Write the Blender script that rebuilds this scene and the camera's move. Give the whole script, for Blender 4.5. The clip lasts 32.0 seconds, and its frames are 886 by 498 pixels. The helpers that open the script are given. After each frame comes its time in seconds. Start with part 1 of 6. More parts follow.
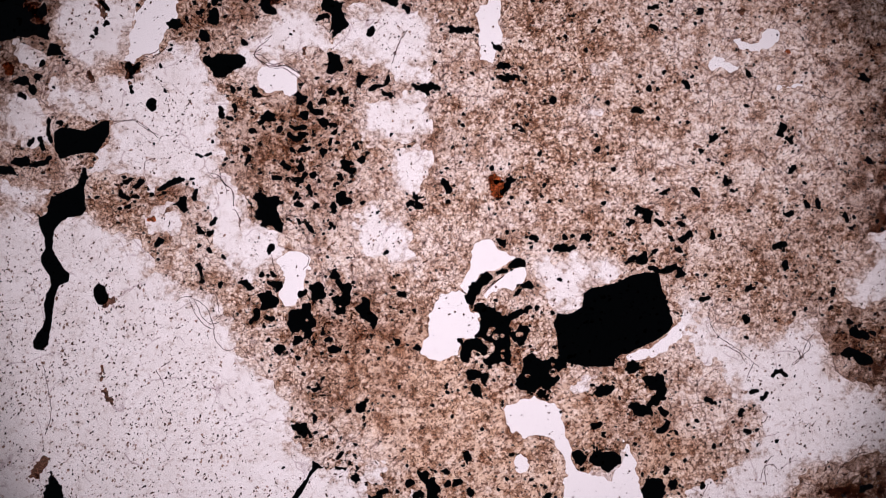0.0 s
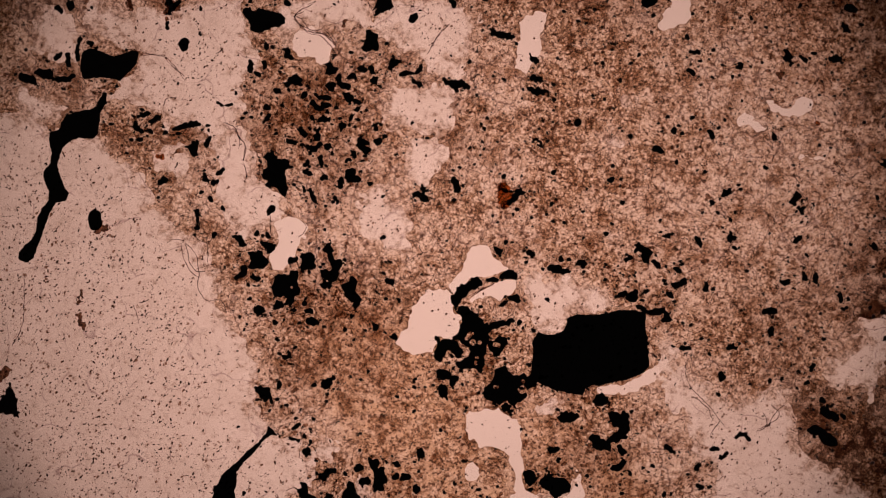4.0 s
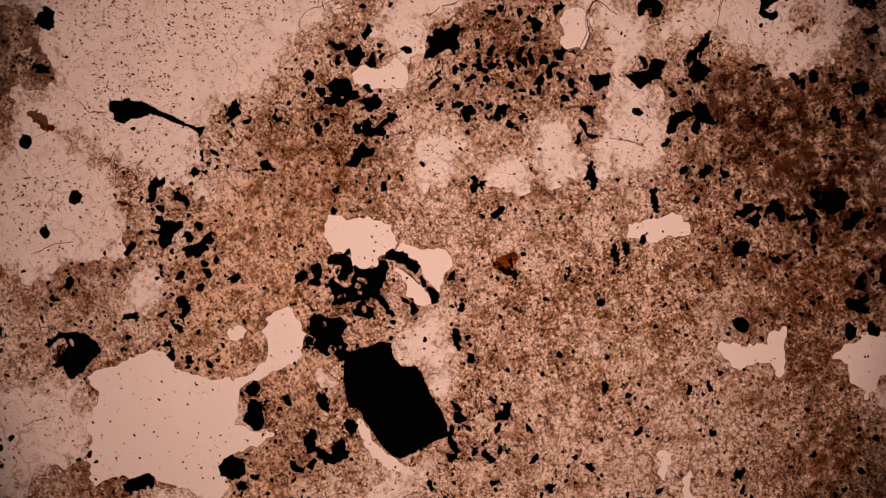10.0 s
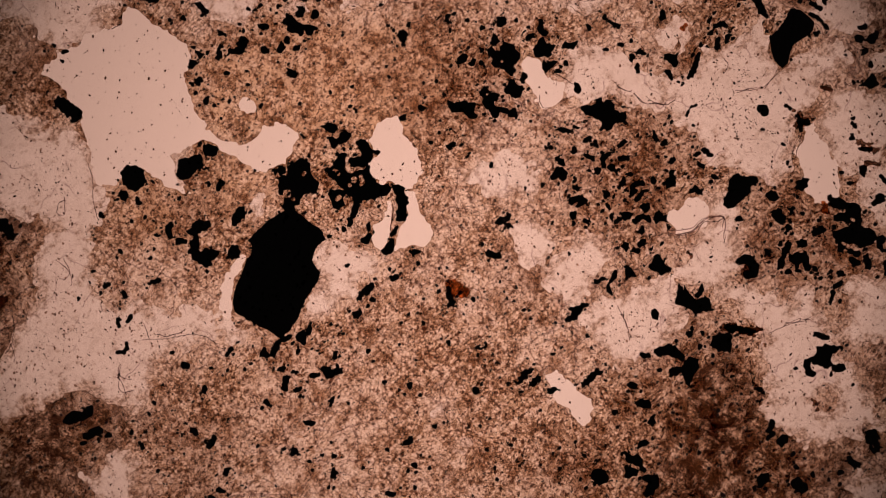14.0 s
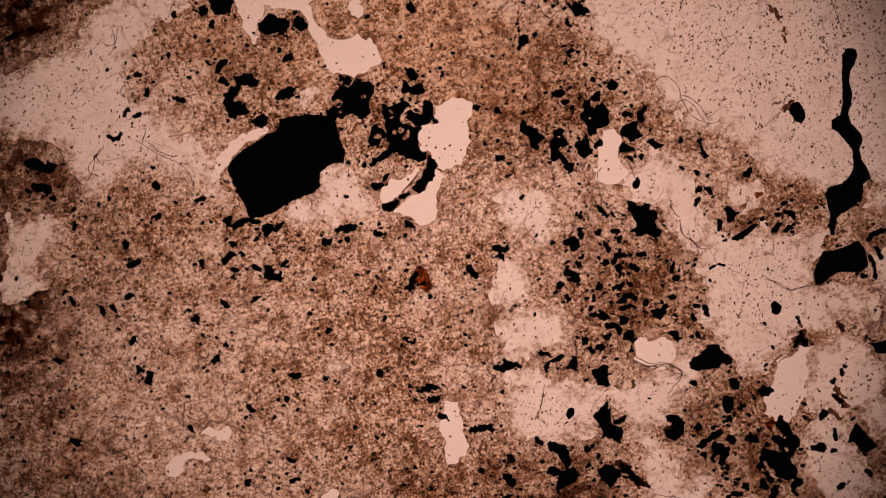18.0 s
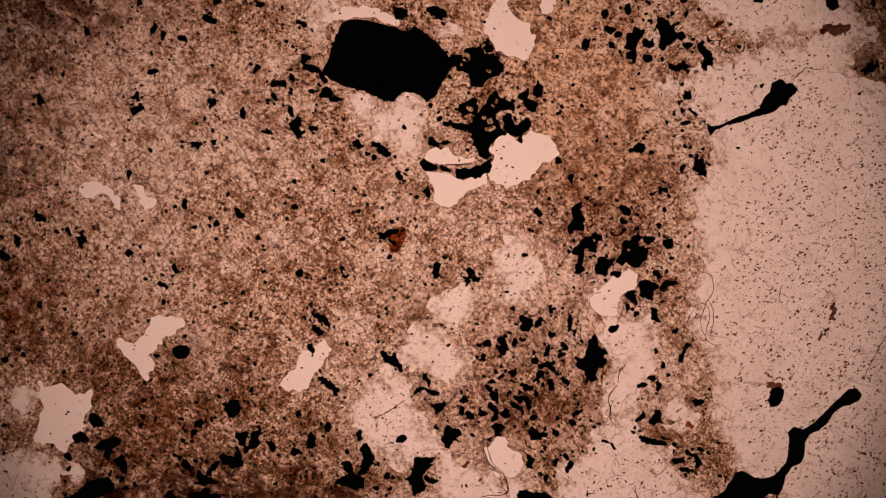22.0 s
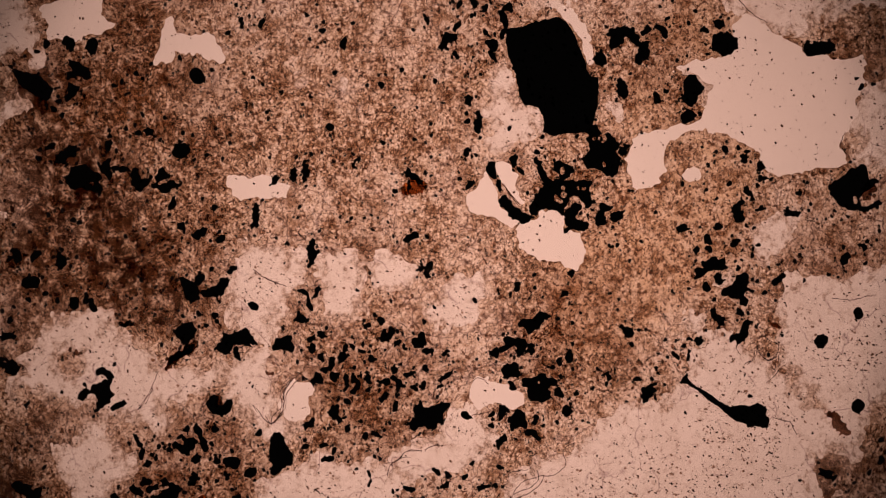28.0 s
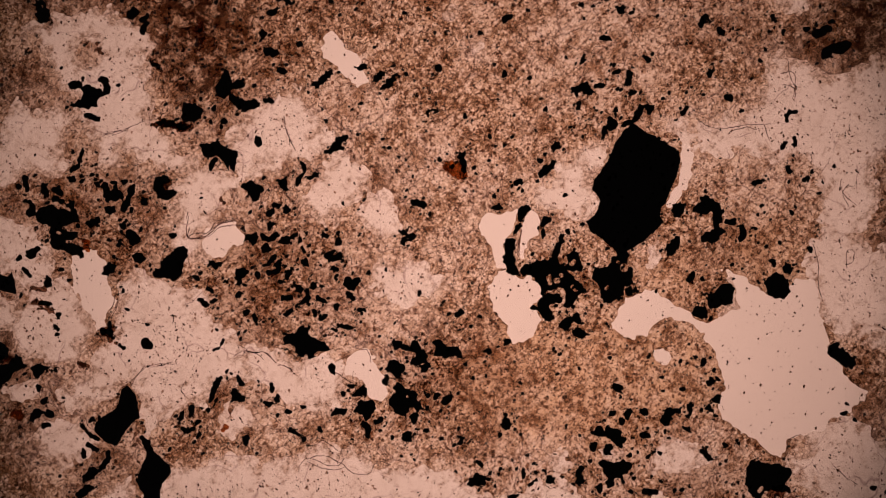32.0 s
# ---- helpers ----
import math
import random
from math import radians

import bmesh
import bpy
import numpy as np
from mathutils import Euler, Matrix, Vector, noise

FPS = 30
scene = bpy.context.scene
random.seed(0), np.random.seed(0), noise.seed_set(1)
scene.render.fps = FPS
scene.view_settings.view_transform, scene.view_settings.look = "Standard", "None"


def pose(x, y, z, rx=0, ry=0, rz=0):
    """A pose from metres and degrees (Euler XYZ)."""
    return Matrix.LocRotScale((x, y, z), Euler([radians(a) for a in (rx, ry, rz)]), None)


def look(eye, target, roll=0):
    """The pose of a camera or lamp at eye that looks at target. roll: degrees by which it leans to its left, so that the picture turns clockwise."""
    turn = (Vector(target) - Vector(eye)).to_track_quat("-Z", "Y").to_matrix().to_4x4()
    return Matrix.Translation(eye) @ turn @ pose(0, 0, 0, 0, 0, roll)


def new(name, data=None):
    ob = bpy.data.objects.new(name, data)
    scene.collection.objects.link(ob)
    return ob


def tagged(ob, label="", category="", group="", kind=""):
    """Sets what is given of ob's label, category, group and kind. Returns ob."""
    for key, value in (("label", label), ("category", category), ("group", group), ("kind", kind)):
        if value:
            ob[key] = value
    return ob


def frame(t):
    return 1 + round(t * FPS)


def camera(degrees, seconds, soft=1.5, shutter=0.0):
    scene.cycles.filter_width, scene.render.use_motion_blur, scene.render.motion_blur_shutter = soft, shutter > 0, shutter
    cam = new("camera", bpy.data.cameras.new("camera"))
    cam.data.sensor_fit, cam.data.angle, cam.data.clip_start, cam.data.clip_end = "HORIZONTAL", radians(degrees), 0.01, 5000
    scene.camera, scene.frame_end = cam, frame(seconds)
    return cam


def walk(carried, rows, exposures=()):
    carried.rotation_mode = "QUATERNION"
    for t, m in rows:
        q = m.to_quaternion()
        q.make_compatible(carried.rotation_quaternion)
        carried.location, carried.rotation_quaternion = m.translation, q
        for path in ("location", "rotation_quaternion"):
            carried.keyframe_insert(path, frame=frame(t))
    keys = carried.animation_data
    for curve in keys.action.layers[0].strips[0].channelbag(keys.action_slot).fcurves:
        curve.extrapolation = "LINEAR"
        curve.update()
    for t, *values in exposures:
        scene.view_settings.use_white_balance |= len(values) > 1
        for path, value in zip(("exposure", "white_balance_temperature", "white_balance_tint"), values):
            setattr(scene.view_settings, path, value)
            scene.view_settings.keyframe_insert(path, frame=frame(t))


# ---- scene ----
# A rock slice on a glass slide, turned by hand on a microscope's round stage and lit from below.
U = 2.5e-6                        # one step of the slice's plan: 2.5 micrometres
AIM = Vector((-23.4 * U, -36.0 * U, 0))   # the optical axis; the stage turns about the origin

# camera: the microscope's eye, which stands still
cam = camera(3.2, 32.0, soft=1.03)
HEIGHT = 784 * U / math.tan(radians(3.2 / 2)) + 6 * U
EYE = pose(AIM.x, AIM.y, HEIGHT)
walk(cam, [(0, EYE), (32, EYE)],
     [(0, 0.71, 4200, -9.5), (0.5, 0.30, 4653, -2.5), (1.0, -0.10, 5079, -0.4), (2.0, -0.12, 5537, 2.8), (3.0, -0.1, 6044, 9), (4.5, -0.02, 6350, 10), (6, 0, 6500, 10), (32, 0, 6500, 10)])

# light: a small lamp under an opal glass; the room is dim
world = bpy.data.worlds.new("dim_room")
world.use_nodes = True
world.node_tree.nodes["Background"].inputs[0].default_value = (0.018, 0.014, 0.012, 1)
scene.world = world
bulb = bpy.data.lights.new("bulb", "SPOT")
bulb.energy, bulb.color, bulb.shadow_soft_size = 6.15e-4, (1.0, 0.577, 0.458), 170 * U
bulb.spot_size, bulb.spot_blend = radians(110), 1.0
lamp = new("bulb", bulb)
lamp.matrix_world = look((AIM.x + 15 * U, AIM.y, -2300 * U), (AIM.x + 15 * U, AIM.y, 0))


# ---- materials ----
def nodes_of(name):
    m = bpy.data.materials.new(name)
    m.use_nodes = True
    t = m.node_tree
    t.nodes.clear()
    return m, t, t.nodes.new("ShaderNodeOutputMaterial")


def node(t, kind, **kw):
    n = t.nodes.new("ShaderNode" + kind)
    for k, v in kw.items():
        if k in n.inputs:
            n.inputs[k].default_value = v
        else:
            setattr(n, k, v)
    return n


def plan_coords(t):
    c = node(t, "TexCoord")
    s = node(t, "VectorMath", operation="MULTIPLY")
    s.inputs[1].default_value = (1 / U, 1 / U, 0)
    t.links.new(c.outputs["Object"], s.inputs[0])
    return s.outputs[0]


def mixed(t, kind, fac, a, b):
    n = node(t, "Mix", data_type="RGBA", blend_type=kind)
    for v, i in ((fac, 0), (a, 6), (b, 7)):
        if hasattr(v, "is_output"):
            t.links.new(v, n.inputs[i])
        else:
            n.inputs[i].default_value = v if i == 0 else (*v, 1)
    return n.outputs[2]


def ranged(t, v, a, b, c, d):
    n = node(t, "MapRange")
    t.links.new(v, n.inputs[0])
    for i, x in zip((1, 2, 3, 4), (a, b, c, d)):
        n.inputs[i].default_value = x
    return n.outputs[0]


def noise_of(t, co, size, detail=3.0, rough=0.55):
    n = node(t, "TexNoise", Scale=1 / size, Detail=detail, Roughness=rough)
    t.links.new(co, n.inputs["Vector"])
    return n.outputs[0]


def cells_of(t, co, size, feature="F1", random=1.0):
    n = node(t, "TexVoronoi", feature=feature, Scale=1 / size)
    n.inputs["Randomness"].default_value = random
    t.links.new(co, n.inputs["Vector"])
    return n


def pass_light(t, out, colour):
    """Light passes the slice's two faces: each takes the root of the tint."""
    g = node(t, "Gamma", Gamma=0.5)
    b = node(t, "BsdfTransparent")
    t.links.new(colour, g.inputs[0])
    t.links.new(g.outputs[0], b.inputs[0])
    t.links.new(b.outputs[0], out.inputs[0])


def warped(t, co, size, amount):
    n = node(t, "TexNoise", Scale=1 / size, Detail=2.0)
    t.links.new(co, n.inputs["Vector"])
    s = node(t, "VectorMath", operation="SUBTRACT")
    t.links.new(n.outputs["Color"], s.inputs[0])
    s.inputs[1].default_value = (0.5, 0.5, 0.5)
    m = node(t, "VectorMath", operation="SCALE")
    t.links.new(s.outputs[0], m.inputs[0])
    m.inputs["Scale"].default_value = amount
    a = node(t, "VectorMath", operation="ADD")
    t.links.new(co, a.inputs[0])
    t.links.new(m.outputs[0], a.inputs[1])
    return a.outputs[0]


def groundmass_material():
    m, t, out = nodes_of("fine_groundmass")
    co = plan_coords(t)
    wc = warped(t, co, 9, 4)
    tint = node(t, "Attribute", attribute_name="stain_and_rim")
    sep = node(t, "SeparateColor")
    t.links.new(tint.outputs["Color"], sep.inputs[0])
    brown, clay, dark = sep.outputs
    tint_b = node(t, "Attribute", attribute_name="clear")
    sep_b = node(t, "SeparateColor")
    t.links.new(tint_b.outputs["Color"], sep_b.inputs[0])
    clear = sep_b.outputs[0]

    def times(a, b):
        n = node(t, "Math", operation="MULTIPLY")
        t.links.new(a, n.inputs[0])
        t.links.new(b, n.inputs[1])
        return n.outputs[0]

    def moved(x, y):
        n = node(t, "VectorMath", operation="ADD")
        t.links.new(co, n.inputs[0])
        n.inputs[1].default_value = (x, y, 0)
        return n.outputs[0]
    grain = cells_of(t, wc, 6.2)
    gap = cells_of(t, wc, 6.2, "DISTANCE_TO_EDGE").outputs["Distance"]
    flake = cells_of(t, warped(t, co, 22, 16), 21)
    own = node(t, "SeparateColor")
    t.links.new(grain.outputs["Color"], own.inputs[0])
    large = node(t, "SeparateColor")
    t.links.new(flake.outputs["Color"], large.inputs[0])
    # tan flakes, paler where quartz dust prevails
    patchy = node(t, "Math", operation="MULTIPLY_ADD", use_clamp=True)
    t.links.new(noise_of(t, co, 26, 3, 0.55), patchy.inputs[0])
    patchy.inputs[1].default_value = 3.6
    t.links.new(ranged(t, clear, 0, 1, -2.0, -0.6), patchy.inputs[2])
    tan = mixed(t, "MIX", ranged(t, noise_of(t, co, 45, 3), 0.4, 0.62, 0, 1), (0.70, 0.58, 0.455), (0.60, 0.47, 0.35))
    base = mixed(t, "MIX", patchy.outputs[0], tan, (0.87, 0.81, 0.755))
    base = mixed(t, "MIX", ranged(t, own.outputs[0], 0.4, 0.9, 0, 0.9), base, (0.86, 0.765, 0.66))
    base = mixed(t, "MULTIPLY", ranged(t, own.outputs[1], 0.6, 1.0, 0, 0.75), base, (0.62, 0.47, 0.37))
    base = mixed(t, "MIX", ranged(t, large.outputs[0], 0.72, 0.9, 0, 0.5), base, (0.90, 0.825, 0.75))
    calm = times(ranged(t, patchy.outputs[0], 0, 1, 1.0, 0.5), ranged(t, clay, 0, 1, 1.0, 0.8))

    def darken(colour, amount, tone):
        return mixed(t, "MULTIPLY", times(amount, calm), colour, tone)
    # dark films between the grains, and blotches of clay
    film = times(ranged(t, gap, 0.03, 0.26, 1.0, 0), ranged(t, noise_of(t, co, 17, 2, 0.55), 0.34, 0.56, 0.2, 0.85))
    fin = darken(base, film, (0.32, 0.205, 0.13))
    fin = darken(fin, ranged(t, noise_of(t, moved(71, 19), 11, 2, 0.6), 0.50, 0.64, 0, 0.9), (0.49, 0.355, 0.265))
    fin = darken(fin, ranged(t, noise_of(t, co, 34, 3, 0.6), 0.48, 0.68, 0, 0.75), (0.65, 0.53, 0.44))
    clumps = noise_of(t, moved(311, 173), 48, 4, 0.6)
    fin = mixed(t, "MULTIPLY", ranged(t, clumps, 0.50, 0.64, 0, 0.85), fin, (0.56, 0.43, 0.33))
    fin = mixed(t, "MIX", ranged(t, clumps, 0.45, 0.35, 0, 0.5), fin, (0.84, 0.75, 0.66))
    gleam = times(ranged(t, noise_of(t, moved(9, 57), 9, 1.5, 0.5), 0.54, 0.66, 0, 0.75), ranged(t, clumps, 0.46, 0.62, 1.0, 0.4))
    fin = mixed(t, "MIX", gleam, fin, (0.88, 0.79, 0.70))
    fin = darken(fin, ranged(t, noise_of(t, moved(133, 88), 4.6, 1.0, 0.5), 0.50, 0.63, 0, 0.6), (0.60, 0.46, 0.35))
    # curling outlines of the larger flakes, clearest in the pale parts
    rim = cells_of(t, warped(t, co, 22, 16), 21, "DISTANCE_TO_EDGE").outputs["Distance"]
    thread = times(ranged(t, rim, 0.0, 0.07, 1.0, 0), ranged(t, noise_of(t, moved(40, 7), 30, 2), 0.48, 0.62, 0, 0.6))
    fin = mixed(t, "MULTIPLY", thread, fin, (0.36, 0.29, 0.28))
    seam = cells_of(t, warped(t, co, 40, 40), 62, "DISTANCE_TO_EDGE").outputs["Distance"]
    fin = mixed(t, "MULTIPLY", times(ranged(t, seam, 0.0, 0.028, 1.0, 0), ranged(t, clear, 0.25, 0.6, 0, 0.8)), fin, (0.40, 0.32, 0.33))
    # stains of clay and iron; brown also carries the painted refraction line at pores
    fin = mixed(t, "MIX", times(clay, ranged(t, noise_of(t, moved(311, 173), 20, 2, 0.55), 0.52, 0.60, 0, 0.6)), fin, (0.83, 0.70, 0.565))
    fin = mixed(t, "MULTIPLY", times(ranged(t, noise_of(t, moved(5, 211), 6.8, 1.0, 0.5), 0.57, 0.64, 0, 0.92), ranged(t, calm, 0.4, 1.0, 0.6, 1.0)), fin, (0.20, 0.10, 0.065))
    rag = noise_of(t, co, 28, 4, 0.62)
    for amount, colour, low, high in ((clay, (0.94, 0.86, 0.77), 0.3, 0.55), (brown, (0.36, 0.222, 0.135), 0.36, 0.56), (dark, (0.13, 0.05, 0.028), 0.41, 0.55)):
        fin = mixed(t, "MULTIPLY", times(amount, ranged(t, rag, low, high, 0.2, 1)), fin, colour)
    pass_light(t, out, fin)
    return m


def quartz_material():
    m, t, out = nodes_of("turbid_quartz")
    co = plan_coords(t)
    c = mixed(t, "MIX", ranged(t, noise_of(t, co, 60, 5, 0.6), 0.38, 0.66, 0, 1), (0.875, 0.85, 0.835), (0.81, 0.775, 0.75))
    c = mixed(t, "MULTIPLY", ranged(t, noise_of(t, co, 22, 4, 0.65), 0.54, 0.70, 0, 0.6), c, (0.80, 0.74, 0.71))
    c = mixed(t, "MULTIPLY", ranged(t, noise_of(t, co, 9, 2, 0.55), 0.60, 0.72, 0, 0.75), c, (0.66, 0.57, 0.54))
    rim = node(t, "Attribute", attribute_name="turbid")
    cloud = node(t, "Math", operation="MULTIPLY_ADD")
    t.links.new(rim.outputs["Fac"], cloud.inputs[0])
    cloud.inputs[1].default_value = 0.26
    t.links.new(noise_of(t, co, 26, 6, 0.72), cloud.inputs[2])
    speck = mixed(t, "MIX", ranged(t, noise_of(t, co, 7.5, 3, 0.7), 0.40, 0.60, 0, 1), (0.87, 0.79, 0.72), (0.34, 0.24, 0.18))
    c = mixed(t, "MULTIPLY", ranged(t, cloud.outputs[0], 0.57, 0.70, 0, 0.9), c, speck)
    seam = cells_of(t, warped(t, co, 60, 50), 95, "DISTANCE_TO_EDGE")
    k = node(t, "Math", operation="MULTIPLY")
    t.links.new(ranged(t, seam.outputs["Distance"], 0.0, 0.017, 1.0, 0), k.inputs[0])
    t.links.new(ranged(t, noise_of(t, co, 50, 3), 0.46, 0.58, 0, 0.8), k.inputs[1])
    c = mixed(t, "MULTIPLY", k.outputs[0], c, (0.55, 0.47, 0.50))
    pass_light(t, out, c)
    return m


def resin_material():
    m, t, out = nodes_of("clear_resin")
    co = plan_coords(t)
    c = mixed(t, "MIX", noise_of(t, co, 150, 2), (0.90, 0.885, 0.88), (0.875, 0.86, 0.85))
    pass_light(t, out, c)
    return m


def tinted(name, a, b, size=10):
    m, t, out = nodes_of(name)
    co = plan_coords(t)
    pass_light(t, out, mixed(t, "MIX", ranged(t, noise_of(t, co, size, 3, 0.6), 0.35, 0.65, 0, 1), a, b))
    return m


def solid(name, colour, rough, metal=0.0, size=12):
    m, t, out = nodes_of(name)
    co = plan_coords(t)
    b = node(t, "BsdfPrincipled", Roughness=rough, Metallic=metal)
    dim = tuple(0.6 * c for c in colour)
    t.links.new(mixed(t, "MIX", noise_of(t, co, size, 4), colour, dim), b.inputs["Base Color"])
    t.links.new(ranged(t, noise_of(t, co, size * 0.4, 3), 0.3, 0.7, rough * 0.8, min(1, rough * 1.25)), b.inputs["Roughness"])
    t.links.new(b.outputs[0], out.inputs[0])
    return m


def slide_glass():
    m, t, out = nodes_of("slide_glass")
    b = node(t, "BsdfGlass", Roughness=0.0, IOR=1.02, Color=(0.985, 0.99, 0.985, 1))
    t.links.new(b.outputs[0], out.inputs[0])
    return m


def opal_glass():
    m, t, out = nodes_of("opal_glass")
    b = node(t, "BsdfTranslucent", Color=(0.86, 0.86, 0.85, 1))
    t.links.new(b.outputs[0], out.inputs[0])
    return m


GROUND, QUARTZ, RESIN = groundmass_material(), quartz_material(), resin_material()
ORE = solid("black_ore", (0.045, 0.042, 0.045), 0.45, 0.6)
RUST = tinted("rust_orange", (0.50, 0.16, 0.045), (0.20, 0.06, 0.02))
UMBER = tinted("umber_brown", (0.24, 0.13, 0.085), (0.10, 0.05, 0.035), 6)
DUST = tinted("dark_inclusion", (0.05, 0.025, 0.018), (0.002, 0.001, 0.001), 7)
LINE = tinted("boundary_film", (0.42, 0.33, 0.34), (0.12, 0.08, 0.08), 9)
GLASS, OPAL = slide_glass(), opal_glass()
BLACK = solid("black_anodised_metal", (0.02, 0.02, 0.022), 0.5, 0.3, 60)


# ---- shapes on the plan ----
def disc(x, y, r):
    return lambda X, Y: np.hypot(X - x, Y - y) - r, (x - r, y - r, x + r, y + r)


def oval(x, y, a, b, turn):
    c, s = math.cos(radians(turn)), math.sin(radians(turn))
    return (lambda X, Y: (np.hypot(((X - x) * c + (Y - y) * s) / a, ((Y - y) * c - (X - x) * s) / b) - 1) * min(a, b)), (x - max(a, b), y - max(a, b), x + max(a, b), y + max(a, b))


def stroke(*v):
    """A line of swelling width through points x, y, radius."""
    p = [v[i:i + 3] for i in range(0, len(v), 3)]

    def dist(X, Y):
        best = np.full(X.shape, 1e9)
        for (ax, ay, ar), (bx, by, br) in zip(p, p[1:]):
            dx, dy = bx - ax, by - ay
            h = np.clip(((X - ax) * dx + (Y - ay) * dy) / max(1e-6, dx * dx + dy * dy), 0, 1)
            best = np.minimum(best, np.hypot(X - ax - h * dx, Y - ay - h * dy) - (ar + (br - ar) * h))
        return best
    return dist, (min(q[0] - q[2] for q in p), min(q[1] - q[2] for q in p), max(q[0] + q[2] for q in p), max(q[1] + q[2] for q in p))


def shape(*v):
    """A crystal's outline through its corners."""
    p = [v[i:i + 2] for i in range(0, len(v), 2)]

    def dist(X, Y):
        best, inside = np.full(X.shape, 1e9), np.zeros(X.shape, bool)
        for (ax, ay), (bx, by) in zip(p, p[1:] + p[:1]):
            dx, dy = bx - ax, by - ay
            h = np.clip(((X - ax) * dx + (Y - ay) * dy) / max(1e-6, dx * dx + dy * dy), 0, 1)
            best = np.minimum(best, np.hypot(X - ax - h * dx, Y - ay - h * dy))
            if dy:
                inside ^= ((ay > Y) != (by > Y)) & (X < ax + (Y - ay) * dx / dy)
        return np.where(inside, -best, best)
    return dist, (min(q[0] for q in p), min(q[1] for q in p), max(q[0] for q in p), max(q[1] for q in p))


LATTICE = np.random.RandomState(7).rand(256, 256)


def grit(X, Y, size, seed=0):
    """Smooth random values from -1 to 1, in lumps of that size."""
    x, y = X / size + 37.3 * seed + 500, Y / size + 91.7 * seed + 500
    i, j = np.floor(x).astype(int), np.floor(y).astype(int)
    u, v = x - i, y - j
    u, v = u * u * (3 - 2 * u), v * v * (3 - 2 * v)
    g = lambda a, b: LATTICE[a & 255, b & 255]
    return 2 * ((g(i, j) * (1 - u) + g(i + 1, j) * u) * (1 - v) + (g(i, j + 1) * (1 - u) + g(i + 1, j + 1) * u) * v) - 1


SPOTS = np.random.RandomState(11).rand(128, 128, 2)


def knobs(X, Y, size, seed=0):
    """Distance to the nearest of scattered spots: bulges of that size."""
    x, y = X / size + 17 * seed + 300, Y / size + 29 * seed + 300
    i, j = np.floor(x).astype(int), np.floor(y).astype(int)
    best = np.full(X.shape, 9.0)
    for a in (-1, 0, 1):
        for b in (-1, 0, 1):
            p = SPOTS[(i + a) & 127, (j + b) & 127]
            best = np.minimum(best, np.hypot(i + a + p[..., 0] - x, j + b + p[..., 1] - y))
    return best


def union(shapes, X, Y):
    best = np.full(X.shape, 1e9)
    for f, _ in shapes:
        best = np.minimum(best, f(X, Y))
    return best


def slab(name, f, xs, ys, low, high, relief=None):
    """A mesh of the plan's part where f is below zero, from low to high."""
    inside = f < 0
    ny, nx = f.shape
    X, Y = np.meshgrid(xs, ys)
    index = np.full((ny, nx), -1)
    index[inside] = np.arange(inside.sum())
    top = high + (relief if relief is not None else np.zeros_like(f))
    verts = np.stack([X[inside], Y[inside], top[inside]], 1)
    cross, extra = {}, []

    def crossing(a, b):
        key = (a, b) if a < b else (b, a)
        if key not in cross:
            (j0, i0), (j1, i1) = key
            k = f[j0, i0] / (f[j0, i0] - f[j1, i1])
            extra.append((X[j0, i0] + k * (X[j1, i1] - X[j0, i0]), Y[j0, i0] + k * (Y[j1, i1] - Y[j0, i0]), top[j0, i0]))
            cross[key] = len(verts) + len(extra) - 1
        return cross[key]
    count = inside[:-1, :-1].astype(int) + inside[:-1, 1:] + inside[1:, :-1] + inside[1:, 1:]
    J, I = np.nonzero(count == 4)
    faces = np.stack([index[J, I], index[J, I + 1], index[J + 1, I + 1], index[J + 1, I]], 1).tolist()
    rim = []
    for j, i in zip(*np.nonzero((count > 0) & (count < 4))):
        corners = [(j, i), (j, i + 1), (j + 1, i + 1), (j + 1, i)]
        loop = []
        for a, b in zip(corners, corners[1:] + corners[:1]):
            if inside[a]:
                loop.append((index[a], False))
            if inside[a] != inside[b]:
                loop.append((crossing(a, b), True))
        faces.append([int(v) for v, _ in loop])
        for (a, ca), (b, cb) in zip(loop, loop[1:] + loop[:1]):
            if ca and cb:
                rim.append((int(a), int(b)))
    allv = np.concatenate([verts, np.array(extra).reshape(-1, 3)])
    n = len(allv)
    under = allv.copy()
    under[:, 2] = low
    faces += [[v + n for v in reversed(q)] for q in faces]
    faces += [[b, a, a + n, b + n] for a, b in rim]
    mesh = bpy.data.meshes.new(name)
    mesh.from_pydata((np.concatenate([allv, under]) * U).tolist(), [], faces)
    return mesh


def part(name, mesh, material, parent, label="", kind=""):
    ob = new(name, mesh)
    mesh.materials.append(material)
    ob.parent = parent
    return tagged(ob, label, kind=kind)


thin_section = tagged(new("thin_section"), "rock thin section with black ore grains in brown groundmass on glass", "thin section")
THICK = 12                        # 30 micrometres


